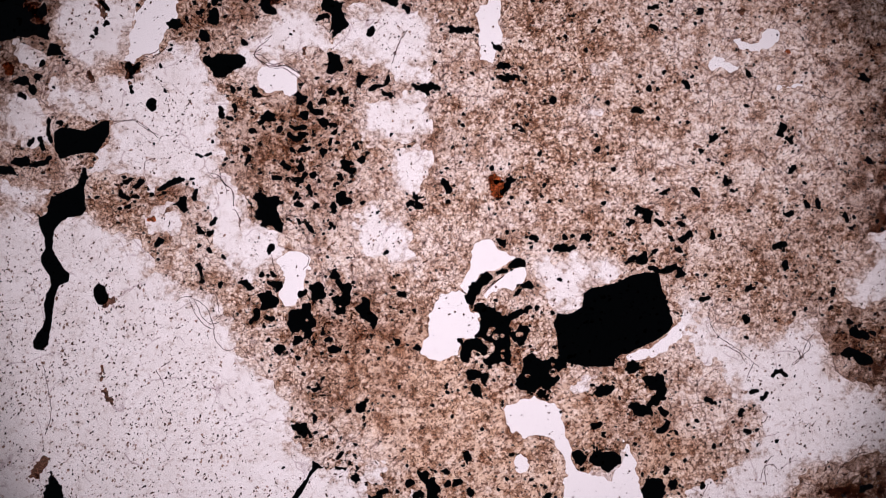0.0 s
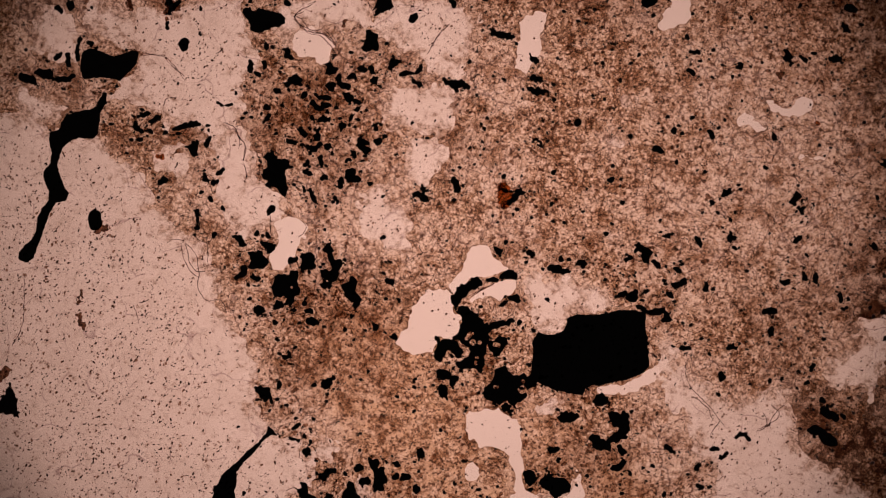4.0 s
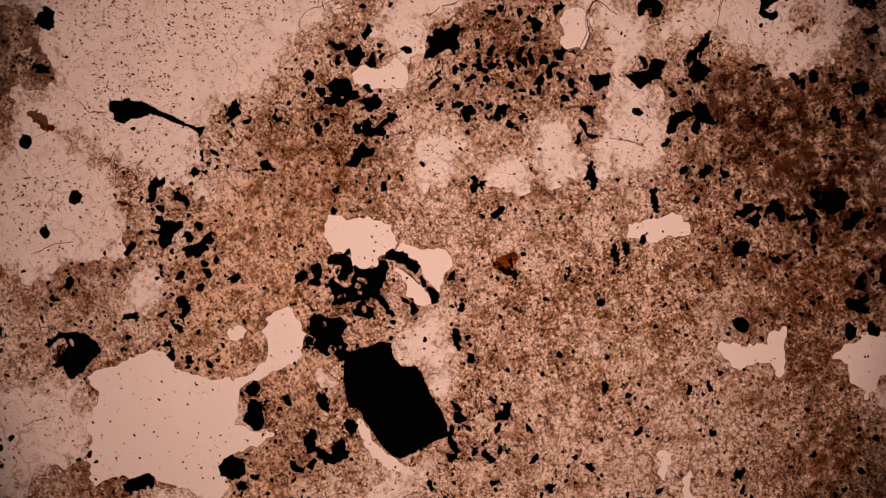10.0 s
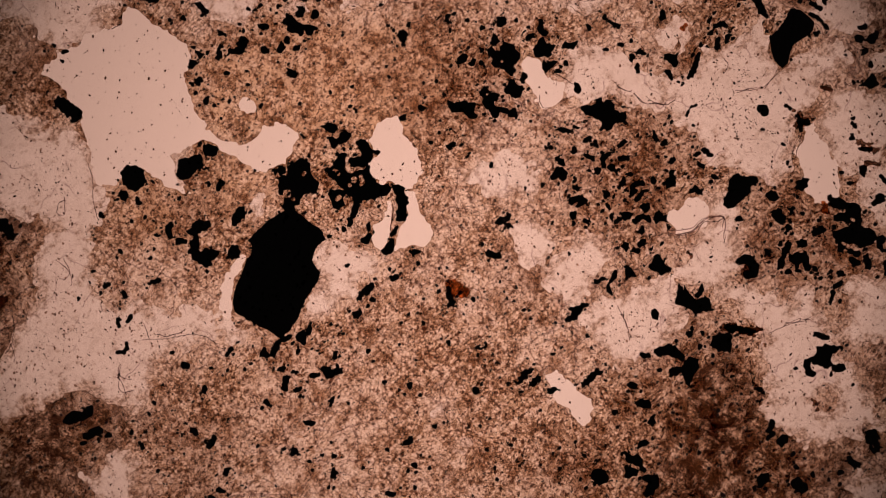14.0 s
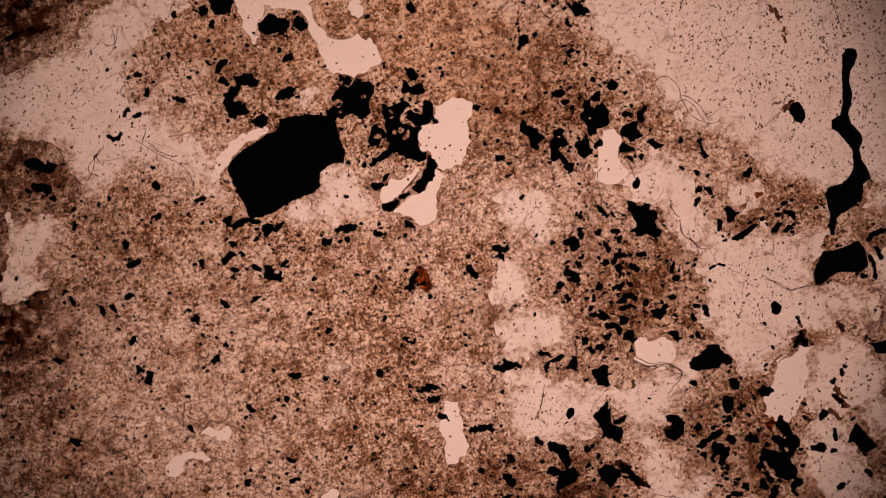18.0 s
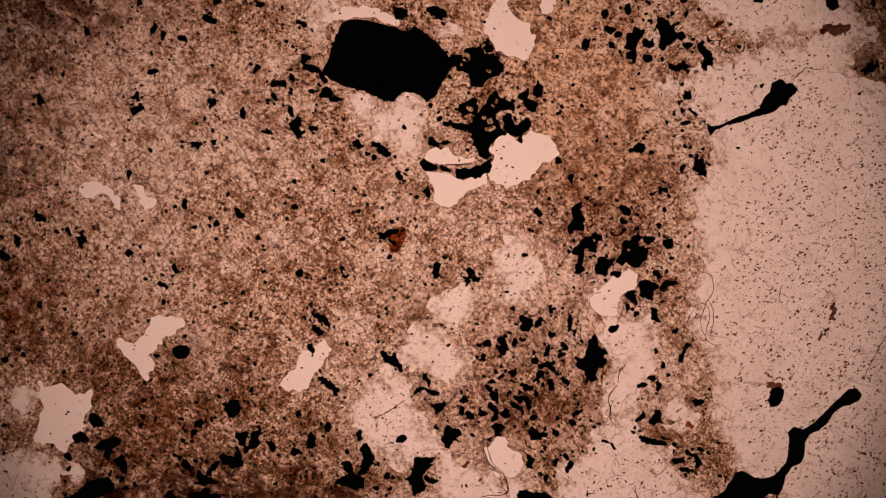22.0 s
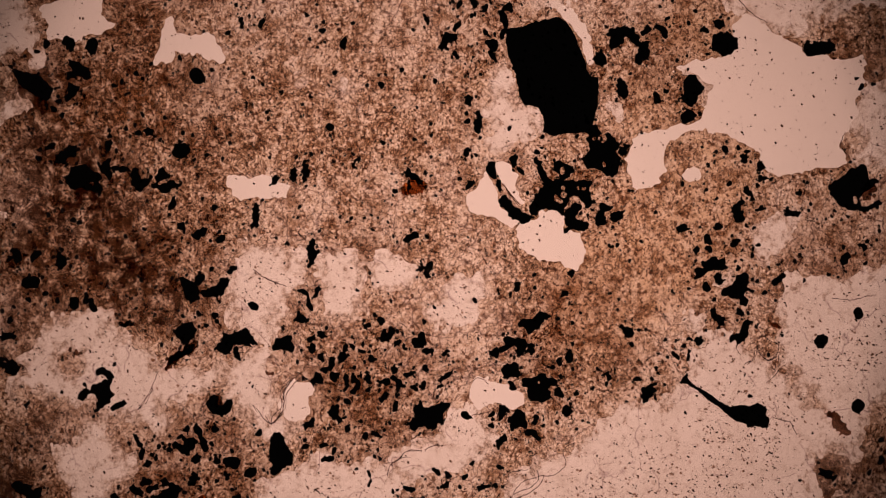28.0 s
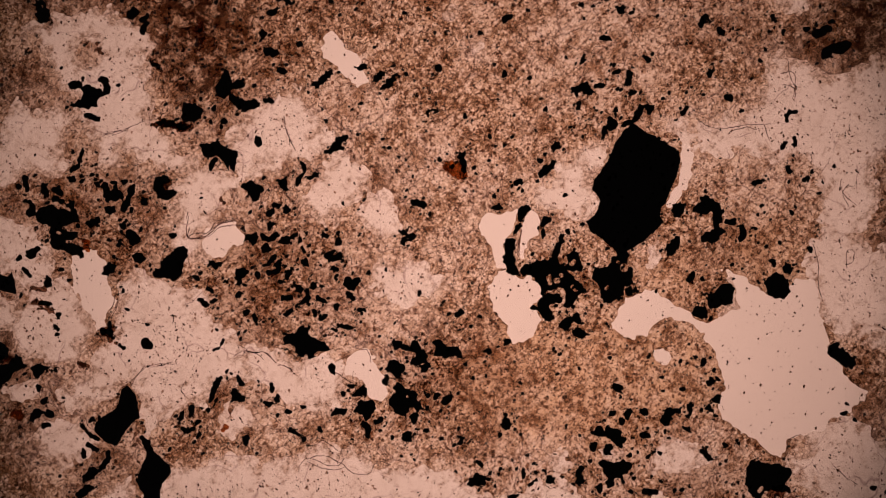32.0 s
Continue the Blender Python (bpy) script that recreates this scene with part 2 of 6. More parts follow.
def plate(name, shapes, holes, material, label, low=0.0, high=THICK, rough=2.0, seed=0, swell=0.0):
    x0, y0 = min(b[0] for _, b in shapes) - 6, min(b[1] for _, b in shapes) - 6
    x1, y1 = max(b[2] for _, b in shapes) + 6, max(b[3] for _, b in shapes) + 6
    step = 1.5 if max(x1 - x0, y1 - y0) < 60 else 2.0
    xs, ys = np.arange(x0, x1 + step, step), np.arange(y0, y1 + step, step)
    X, Y = np.meshgrid(xs, ys)
    d = union(shapes, X, Y) - swell
    if material is ORE:
        mark_ore(shapes)
    f = d + rough * (0.45 * grit(X, Y, 11, seed) + 0.3 * grit(X, Y, 4.2, seed + 1) + 2.3 * (knobs(X, Y, 8, seed) - 0.45))
    if holes:
        f = np.maximum(f, -union(holes, X, Y) - 0.5 * rough * grit(X, Y, 6, seed + 2))
    if rough == 3.0:
        # small pits near the crumbling rim
        f = np.maximum(f, np.minimum(3.0 - 34 * knobs(X, Y, 34, seed + 5), d + 7))
    return part(name, slab(name, f, xs, ys, low, high, 1.2 * grit(X, Y, 9, seed + 3)), material, thin_section, label)


# ---- the plan: pores, quartz and stains ----
pores, fills, quartzes, matrices, stains = [], [], [], [], {"brown": [], "dark": [], "orange": [], "pale": [], "chalky": []}


def pore(*shapes):
    pores.extend(shapes)


def fill(*shapes):
    fills.extend(shapes)


def quartz(*shapes):
    quartzes.extend(shapes)


def matrix(*shapes):
    matrices.extend(shapes)


def brown(*shapes):
    stains["brown"].extend(shapes)


def dark(*shapes):
    stains["dark"].extend(shapes)


def orange(*shapes):
    stains["orange"].extend(shapes)


def pale(*shapes):
    stains["pale"].extend(shapes)


pore(shape(-350, 275, -332, 287, -337, 297, -307, 290, -287, 285, -279, 270, -285, 255, -282, 243, -302, 239, -327, 245, -349, 253))
pore(shape(-315, -57, -297, -43, -262, -45, -261, -70, -272, -95, -277, -120, -292, -135, -307, -140, -312, -115, -305, -95, -312, -75))
pore(shape(-27, -115, -12, -107, 1, -113, 19, -120, 29, -140, 43, -150, 45, -180, 33, -192, 11, -197, 5, -220, 11, -230, -17, -225, -42, -235, -62, -220, -49, -185, -47, -155, -39, -140))
pore(shape(31, -35, 43, -20, 55, -19, 73, -30, 98, -45, 108, -53, 93, -60, 78, -73, 61, -80, 43, -83, 25, -95, 19, -110, 13, -100, 23, -75))
pore(shape(61, -100, 83, -80, 123, -65, 128, -85, 108, -100, 88, -110, 53, -117))
pore(shape(-495, 415, -489, 400, -507, 370, -507, 355, -522, 325, -542, 313, -557, 313, -562, 300, -567, 287, -575, 287, -582, 305, -575, 330, -575, 345, -557, 355, -555, 375, -545, 415))
pore(shape(41, 395, 73, 407, 81, 345, 73, 320, 65, 295, 48, 295, 41, 345))
quartz(shape(451, 300, 473, 308, 493, 297, 513, 290, 505, 277, 461, 277))
quartz(shape(488, 333, 523, 337, 563, 355, 585, 348, 558, 333, 538, 323, 518, 310, 503, 320))
pore(shape(303, -227, 323, -213, 343, -207, 368, -193, 388, -170, 403, -165, 398, -195, 373, -217, 343, -227, 313, -235))
pore(shape(-245, -135, -233, -140, -235, -155, -243, -157))
pore(shape(150, -687, 138, -654, 129, -616, 123, -582, 128, -544, 152, -537, 164, -521, 186, -470, 197, -426, 191, -399, 165, -363, 123, -370, 87, -347, 83, -319, 138, -296, 184, -321, 188, -352, 205, -381, 220, -420, 247, -438, 274, -442, 286, -424, 300, -396, 291, -374, 305, -381, 319, -410, 315, -440, 337, -473, 356, -481, 377, -478, 403, -499, 345, -609, 330, -667, 339, -710, 308, -712, 239, -702, 207, -685, 179, -671))
pore(shape(111, -430, 105, -419, 106, -405, 115, -399, 126, -405, 130, -416, 126, -427))
pore(shape(277, 421, 280, 445, 290, 459, 287, 480, 285, 495, 291, 506, 277, 519, 276, 533, 267, 542, 285, 542, 309, 534, 329, 534, 350, 526, 354, 517, 340, 513, 325, 503, 324, 482, 327, 466, 332, 450, 326, 439, 303, 430, 291, 425))
pore(shape(-576, 279, -586, 299, -576, 322, -574, 351, -568, 371, -555, 400, -532, 421, -516, 412, -501, 406, -494, 393, -505, 359, -520, 334, -525, 312, -555, 304))
pore(shape(-351, 248, -343, 266, -322, 280, -302, 279, -284, 272, -286, 254, -306, 238, -330, 242))
pore(shape(419, 661, 402, 660, 383, 643, 353, 641, 336, 615, 321, 629, 316, 658, 304, 683, 307, 717, 303, 734, 333, 732, 357, 755, 375, 721, 389, 694))
quartz(shape(215, 195, 228, 207, 241, 215, 245, 209, 233, 193, 221, 190))
quartz(shape(253, 280, 265, 287, 273, 277, 261, 273))
quartz(shape(563, 245, 583, 253, 598, 255, 588, 245, 568, 239))
fill(shape(281, -328, 297, -392, 294, -417, 269, -431, 239, -437, 215, -426, 205, -402, 195, -362, 201, -332))
quartz(shape(-1307, 40, -747, 35, -677, 20, -647, 20, -597, -5, -547, -35, -532, -75, -507, -95, -477, -107, -437, -120, -407, -135, -387, -175, -377, -215, -337, -255, -307, -285, -282, -325, -277, -375, -287, -425, -247, -420, -207, -430, -167, -465, -187, -495))
quartz(shape(-712, 265, -657, 255, -577, 277, -507, 305, -462, 315, -442, 265, -429, 215, -417, 155, -419, 105, -407, 85, -447, 60, -507, 85, -592, 93, -642, 105, -617, 145, -609, 190, -657, 200, -727, 215))
quartz(shape(-715, 415, -557, 415, -567, 345, -582, 305, -647, 285, -689, 305, -712, 345))
quartz(shape(-772, 320, -747, 320, -735, 300, -742, 280, -762, 285, -772, 305))
quartz(shape(-807, 240, -767, 240, -732, 225, -717, 200, -722, 155, -767, 145, -807, 155))
quartz(shape(-807, 80, -747, 85, -727, 65, -717, 45, -747, 33, -807, 35))
quartz(shape(-162, 223, -107, 240, -59, 235, -49, 205, -55, 175, -67, 155, -92, 147, -117, 153, -147, 143, -167, 170, -167, 205))
quartz(shape(-117, 140, -87, 147, -52, 135, -47, 105, -62, 75, -87, 65, -112, 75))
quartz(shape(-197, 345, -202, 360, -189, 385, -142, 390, -107, 375, -42, 343, -52, 305, -72, 265, -102, 255, -127, 275, -145, 305, -167, 315))
quartz(shape(-347, 370, -267, 385, -232, 355, -227, 325, -262, 305, -307, 300, -352, 315))
quartz(shape(-437, 95, -407, 105, -377, 75, -367, 5, -387, -65, -412, -35, -437, 5, -447, 55))
quartz(shape(-397, 0, -337, 0, -317, -35, -327, -65, -387, -85, -407, -55))
quartz(shape(-547, 20, -527, 33, -497, 30, -487, 10, -517, -10, -542, 0))
quartz(shape(-167, 55, -117, 45, -87, 5, -77, -45, -117, -65, -167, -45, -187, 5))
quartz(shape(143, -60, 193, -45, 253, -45, 293, -65, 303, -77, 253, -100, 228, -107, 221, -135, 178, -147, 158, -125, 138, -85))
quartz(shape(593, -235, 673, -235, 733, -285, 813, -315, 813, -425, 693, -425, 623, -405, 563, -355, 543, -295))
quartz(shape(388, -83, 408, -105, 418, -155, 428, -195, 403, -195, 393, -155))
quartz(shape(683, -95, 723, -55, 793, -25, 793, -155, 723, -140, 693, -140))
quartz(shape(193, -265, 233, -263, 243, -285, 213, -295, 193, -285))
quartz(shape(183, -455, 303, -395, 313, -475, 323, -555, 183, -555))
quartz(shape(-1228, -289, -715, 37, -618, -11, -517, -94, -437, -198, -368, -230, -306, -322, -271, -398, -212, -426, -154, -454, -178, -516, -217, -578, -279, -674, -346, -734, -667, -914))
quartz(shape(-366, -711, -218, -592, -103, -570, -14, -624, 8, -739, -268, -986, -270, -773))
quartz(shape(-372, 503, -316, 772, -242, 736, -185, 714, -174, 620, -226, 539, -250, 498))
quartz(shape(-215, 322, -189, 399, -117, 399, -31, 371, -52, 269, -103, 269))
quartz(shape(107, -948, 129, -789, 157, -703, 221, -691, 286, -720, 303, -784, 400, -1009))
quartz(shape(2, -610, -27, -553, -2, -533, 44, -558, 65, -603))
quartz(shape(-362, 250, -352, 299, -294, 282, -266, 272, -292, 241))
quartz(shape(-234, 801, -247, 860, -175, 865, -187, 807))
quartz(shape(-277, -829, -225, -574, -82, -624, -59, -710, -81, -869))
quartz(shape(-539, 70, -628, 238, -544, 293, -500, 339, -455, 317, -403, 209, -429, 139))
quartz(shape(443, -747, 363, -552, 420, -466, 482, -433, 528, -522, 611, -659))
quartz(shape(579, -382, 551, -329, 559, -257, 639, -238, 721, -308, 731, -370, 647, -425))
quartz(shape(-342, 490, -353, 574, -251, 617, -209, 559, -266, 496))
quartz(shape(-366, -88, -408, -8, -350, 11, -291, -37))
quartz(shape(-468, 536, -559, 624, -418, 698, -362, 615))
quartz(shape(-688, 353, -744, 459, -700, 505, -654, 439))
quartz(shape(-601, 467, -683, 559, -586, 610, -553, 526))
quartz(shape(1, 805, -117, 857, 60, 950, 107, 861))
quartz(shape(450, 704, 435, 682, 404, 681, 385, 710, 405, 735, 433, 730))
quartz(shape(439, 837, 349, 758, 302, 752, 247, 836, 363, 930))
quartz(shape(290, 743, 263, 721, 240, 741, 260, 763))
quartz(shape(-320, 404, -290, 345, -294, 272, -363, 259, -397, 291, -356, 354))
quartz(shape(-290, 542, -259, 457, -260, 389, -305, 403, -335, 509))
quartz(shape(140, 856, 173, 818, 201, 784, 192, 764, 166, 765, 149, 812, 132, 849))
quartz(shape(83, 887, 103, 831, 82, 810, 31, 770, -6, 771, -21, 809, -72, 847))
quartz(shape(-572, 623, -544, 558, -551, 484, -569, 417, -623, 423, -674, 617))
quartz(shape(528, -516, 477, -435, 521, -398, 547, -368, 520, -312, 470, -244, 410, -200, 403, -158, 438, -151, 502, -197, 562, -188, 640, -154, 751, -365, 636, -426, 574, -480))
quartz(shape(827, -29, 764, -57, 741, -19, 805, 10))
quartz(shape(-163, -449, -162, -396, -120, -397, -112, -433, -135, -451))
quartz(shape(-72, -496, -73, -480, -54, -479, -43, -495, -54, -501))
matrix(shape(-448, -680, -415, -657, -376, -653, -371, -678, -397, -704, -426, -712))
matrix(shape(-455, -791, -400, -748, -372, -746, -356, -737, -331, -750, -325, -779, -339, -801, -344, -826, -389, -866))
matrix(disc(623, -551, 70), disc(752, -517, 120))
matrix(disc(718, -212, 60), disc(807, -235, 60))
matrix(disc(31, 790, 35), disc(-266, 671, 20), disc(-533, 553, 38), disc(644, -506, 60))
brown(disc(-317, 135, 55), disc(-247, 175, 50), disc(-287, 225, 40), disc(-332, 165, 30), disc(-235, 65, 40), disc(-177, -185, 55), disc(-117, -195, 45), disc(-787, 285, 40), disc(-167, 285, 35), disc(693, -195, 45), disc(738, -245, 45), disc(753, 25, 60), disc(-517, 60, 45), disc(-387, 385, 40), disc(-407, 365, 40), disc(-257, 145, 45), disc(-62, 150, 18), disc(313, -365, 30), disc(-747, 335, 40), disc(-747, 105, 30), disc(-387, 165, 25))
brown(disc(-70, 578, 130), disc(-120, 487, 60), disc(-47, 441, 45), disc(62, 674, 120), disc(-101, 728, 110), disc(-143, 522, 60), disc(193, 565, 110), disc(-14, -689, 55), disc(338, 576, 70), disc(524, 589, 100), disc(308, -714, 50), disc(133, 475, 60), disc(-329, 111, 60))
brown(disc(623, -551, 70), disc(734, -504, 120), disc(-458, 496, 60), disc(-465, 369, 40), disc(-500, 554, 40), disc(-469, 603, 40))
brown(disc(-362, -775, 55), disc(-403, -677, 40))
brown(disc(-747, 375, 50))
brown(disc(-475, 723, 50), disc(-237, 766, 35), disc(-422, 675, 30))
brown(disc(166, 681, 120), disc(275, 769, 60), disc(91, 646, 70))
brown(disc(718, -212, 80), disc(807, -235, 60), disc(719, -357, 40))
brown(disc(-420, 455, 45), disc(-350, 639, 25), disc(-404, 706, 30), disc(-497, 761, 50), disc(-112, 682, 50), disc(-96, 573, 45), disc(-156, 740, 50))
brown(disc(-449, 458, 45), disc(-456, 396, 35), disc(-457, 530, 30), disc(-364, 395, 25))
brown(disc(-192, -267, 45), disc(-120, -278, 30), disc(-186, -182, 30))
# the disc at (-658, 510) paints in the darkening of the lit field's corner
brown(disc(-256, 670, 30), disc(-195, 725, 25), disc(-152, 623, 25), disc(-533, 553, 45), disc(-658, 510, 30), disc(662, -497, 60))
brown(disc(-777, 305, 40), disc(-787, 255, 30), disc(-697, 375, 20))
brown(disc(857, -116, 35), disc(793, 53, 45), disc(766, -183, 40), disc(790, 99, 30))
dark(disc(-75, 579, 60), disc(-86, 551, 30), disc(-126, 580, 25), disc(-75, 630, 35), disc(-140, 486, 18), disc(-176, 508, 18), disc(-41, 695, 50), disc(-7, 739, 50), disc(13, 633, 30), disc(40, 668, 60), disc(76, 691, 50), disc(65, 740, 35), disc(-63, 761, 40), disc(-191, 787, 35), disc(-134, 714, 25))
dark(disc(756, -504, 70), disc(632, -569, 25))
dark(disc(-792, 280, 25))
dark(disc(-411, -684, 15), disc(-374, -792, 25))
dark(disc(-757, 385, 30))
dark(disc(93, 660, 45), disc(200, 734, 40))
dark(disc(722, -223, 40), disc(707, -181, 30), disc(836, -248, 30))
dark(disc(-101, 573, 35), disc(-83, 694, 30), disc(-487, 762, 35), disc(-399, 712, 14), disc(-227, 756, 14))
dark(disc(-787, 310, 25), disc(-777, 260, 12))
dark(disc(800, 66, 30), disc(864, -124, 20), disc(705, -185, 18))
orange(disc(-87, -285, 120), disc(-7, -365, 120), disc(83, -445, 80), disc(363, -395, 60), disc(-167, -255, 60), disc(153, -465, 60), disc(203, -365, 30), disc(243, -330, 40), disc(353, -445, 50), disc(233, -445, 40), disc(203, -315, 40))
orange(disc(247, -390, 40), disc(216, -371, 25), disc(139, -431, 25))
pale(disc(-367, 345, 50), disc(-267, 275, 55), disc(-167, 5, 100), disc(-247, -35, 70), disc(-107, 75, 60), disc(23, 275, 60), disc(143, -75, 70), disc(-447, -15, 90), disc(-667, 345, 110), disc(203, -95, 70), disc(93, 5, 45), disc(423, -195, 60), disc(593, -295, 150), disc(713, -75, 60), disc(-37, -35, 60), disc(-337, -45, 60), disc(-167, 195, 50), disc(-407, 175, 30))
pale(disc(493, -235, 90), disc(443, -155, 50), disc(573, -215, 60), disc(53, 115, 40), disc(-707, 85, 60), disc(-307, -335, 40), disc(-187, -395, 70), disc(-7, 315, 50), disc(93, -95, 40), disc(233, 205, 25), disc(63, 345, 40), disc(-747, 215, 90), disc(-747, 155, 70), disc(-657, 275, 60), disc(633, 215, 80), disc(693, 135, 70), disc(503, 295, 45), disc(-767, 65, 50), disc(-247, -15, 110), disc(-377, 285, 40), disc(-267, 345, 80), disc(-347, -235, 50))
pale(disc(-95, 257, 80), disc(-116, 353, 80), disc(80, -779, 110), disc(225, -768, 110), disc(36, -597, 70), disc(-196, 809, 80), disc(-109, -557, 30), disc(-12, 117, 40), disc(229, 446, 30))
pale(disc(-342, 490, 80), disc(-281, 352, 60), disc(-441, 99, 70), disc(501, -276, 120), disc(485, -590, 110), disc(-385, 614, 90), disc(-593, 516, 90), disc(614, -363, 120), disc(-140, 257, 60), disc(28, 774, 50))
pale(disc(-331, 334, 50), disc(-284, 471, 45), disc(-417, 663, 60), disc(-397, 390, 25), disc(-597, 523, 80), disc(-572, 623, 50), disc(-451, 479, 25), disc(-233, 277, 50))
pale(disc(550, -284, 90), disc(432, -188, 40), disc(-192, -53, 40), disc(-132, -50, 35), disc(-230, -400, 30), disc(-300, -279, 25))
pale(disc(695, 192, 25), disc(771, 99, 20), disc(532, 318, 25), disc(584, 128, 15), disc(799, 277, 30), disc(418, 366, 20), disc(645, 331, 20), disc(693, 50, 10), disc(497, 222, 12), disc(341, 327, 12), disc(813, 173, 20))
pale(disc(-136, -421, 30), disc(-96, -544, 15), disc(-167, -547, 25), disc(2, -565, 25))
pale(disc(658, 437, 18), disc(674, 311, 18), disc(542, 287, 10), disc(527, 563, 10), disc(414, 284, 5), disc(407, 554, 5), disc(641, 236, 10), disc(745, 370, 15))
pale(disc(642, 169, 15), disc(738, 130, 15), disc(570, 362, 15), disc(680, 455, 18), disc(452, 248, 8), disc(497, 122, 8), disc(354, 317, 5))



def chalky(*shapes):
    stains["chalky"].extend(shapes)


chalky(disc(540, 230, 200), disc(400, 80, 130), disc(660, 60, 130), disc(420, 340, 130), disc(700, 300, 120))
matrix(disc(-465, 503, 38), disc(-502, 552, 35), disc(-420, 470, 35))
brown(disc(-465, 503, 45), disc(-502, 552, 40), disc(-420, 470, 35))
matrix(disc(26, -666, 35), disc(-18, -690, 40), disc(-7, -739, 30), disc(-25, -632, 30))
brown(disc(-13, -692, 38), disc(22, -675, 20), disc(-15, -636, 22), disc(113, 765, 60), disc(57, 692, 70), disc(672, 546, 60))
dark(disc(66, 687, 40), disc(0, 662, 40), disc(667, 559, 40))
brown(disc(-53, 581, 90), disc(29, 718, 90), disc(173, 725, 60))
dark(disc(-67, 577, 40), disc(9, 684, 45), disc(70, 728, 40), disc(148, 740, 30))
brown(disc(733, -465, 40), disc(653, -465, 25))
brown(disc(-19, -696, 30), disc(-13, -727, 25))
brown(disc(611, -568, 40), disc(704, -509, 60))
dark(disc(624, -572, 28), disc(726, -508, 45))
pale(disc(101, -798, 55), disc(183, -792, 60), disc(48, -632, 40))
matrix(disc(-483, -714, 45), disc(-403, -692, 35), disc(-417, -740, 40))
brown(disc(-483, -714, 50), disc(-403, -692, 35), disc(-417, -740, 40))
dark(disc(-475, -728, 22))
brown(disc(862, -57, 70), disc(824, 47, 75), disc(762, 16, 50), disc(802, 135, 45), disc(764, 228, 40), disc(677, 441, 60), disc(708, 356, 35), disc(659, -10, 30), disc(578, -76, 30))
dark(disc(872, -42, 45), disc(833, 40, 50), disc(792, 61, 45), disc(812, 123, 25), disc(772, 4, 25))
pore(shape(579, 348, 572, 333, 554, 323, 536, 315, 521, 312, 508, 317, 489, 329, 482, 334, 493, 337, 509, 333, 524, 328, 538, 336, 549, 347, 560, 356, 571, 356))
pore(shape(510, 283, 498, 275, 482, 274, 465, 278, 450, 285, 446, 298, 452, 305, 464, 301, 477, 296, 492, 291, 503, 289))
pore(shape(608, 254, 596, 248, 580, 244, 566, 243, 561, 249, 572, 253, 589, 254, 603, 257))
brown(disc(745, -235, 70), disc(784, -79, 55), disc(806, 29, 50), disc(712, -483, 60))
dark(disc(755, -237, 50), disc(776, -199, 40), disc(721, -494, 40), disc(807, 14, 35))
brown(disc(-481, 413, 45), disc(-463, 365, 35))
brown(disc(-437, -697, 50), disc(-364, -786, 45))
dark(disc(-444, -710, 25), disc(-371, -792, 28))
dark(disc(884, -58, 75), disc(836, 52, 95), disc(788, 43, 65), disc(805, 147, 45), disc(706, 388, 30))
brown(disc(836, -35, 70), disc(769, 89, 70), disc(740, 293, 70))
dark(disc(729, -506, 70), disc(813, 28, 60))
brown(disc(597, -445, 40))
dark(disc(619, -563, 60), disc(675, -518, 50), disc(586, -586, 30))
brown(disc(701, -504, 70))
dark(disc(-5, 676, 50), disc(123, 739, 45), disc(3, 595, 35), disc(24, 739, 35))



def patches(field):
    """The field's separate islands below zero, as cell windows and masks."""
    todo, left = field < 0, []
    for j, i in zip(*np.nonzero(todo)):
        if not todo[j, i]:
            continue
        heap, cells = [(j, i)], []
        todo[j, i] = False
        while heap:
            a, b = heap.pop()
            cells.append((a, b))
            for p in (a - 1, a, a + 1):
                for q in (b - 1, b, b + 1):
                    if todo[p, q]:
                        todo[p, q] = False
                        heap.append((p, q))
        left.append(np.array(cells))
    return left


def crumbs(field, least=14):
    """Opens the field where an island is too small to be a part."""
    for cells in patches(field):
        if len(cells) < least:
            field[cells[:, 0], cells[:, 1]] = 0.4
    return field


RADIUS, STEP = 960, 3.5
xs = ys = np.arange(-RADIUS - 8, RADIUS + 9, STEP)
GX, GY = np.meshgrid(xs, ys)
ragged = 4 * grit(GX, GY, 26, 3) + 3.5 * grit(GX, GY, 11, 4) + 2.5 * grit(GX, GY, 6, 14)
chip = np.hypot(GX, GY) - RADIUS + 6 * grit(GX, GY, 60, 5)
f_pore = np.maximum(union(pores, GX, GY) + 1.2 * ragged, -union(fills, GX, GY) - 0.7 * ragged)
f_pore = np.maximum(f_pore, chip)
f_quartz = union(quartzes, GX, GY) + 2.2 * ragged + 11 * grit(GX, GY, 40, 8) + 7 * grit(GX, GY, 18, 18)
f_quartz = np.maximum(f_quartz, -union(matrices, GX, GY) - ragged)
f_quartz = np.maximum(np.maximum(f_quartz, -f_pore), chip)
f_quartz, f_pore = crumbs(f_quartz), crumbs(f_pore)
f_ground = np.maximum(np.maximum(-f_quartz, -f_pore), chip)
relief = 1.6 * grit(GX, GY, 9, 9) + 1.0 * grit(GX, GY, 30, 10)


def soft(shapes, blur):
    d = union(shapes, GX, GY) + blur * (0.22 * grit(GX, GY, 60, 12) + 0.14 * grit(GX, GY, 20, 13))
    return np.clip(0.5 - d / blur, 0, 1)


stain_maps = {"brown": soft(stains["brown"], 130), "dark": soft(stains["dark"], 115), "orange": soft(stains["orange"], 70),
              "pale": np.maximum(np.maximum(soft(stains["pale"], 90), soft(quartzes, 70)), 0.8 * soft(stains["chalky"], 190))}


def sample(field, x, y):
    return field[int((y - ys[0]) / STEP + 0.5), int((x - xs[0]) / STEP + 0.5)]


ore_d = np.full(GX.shape, 1e3)


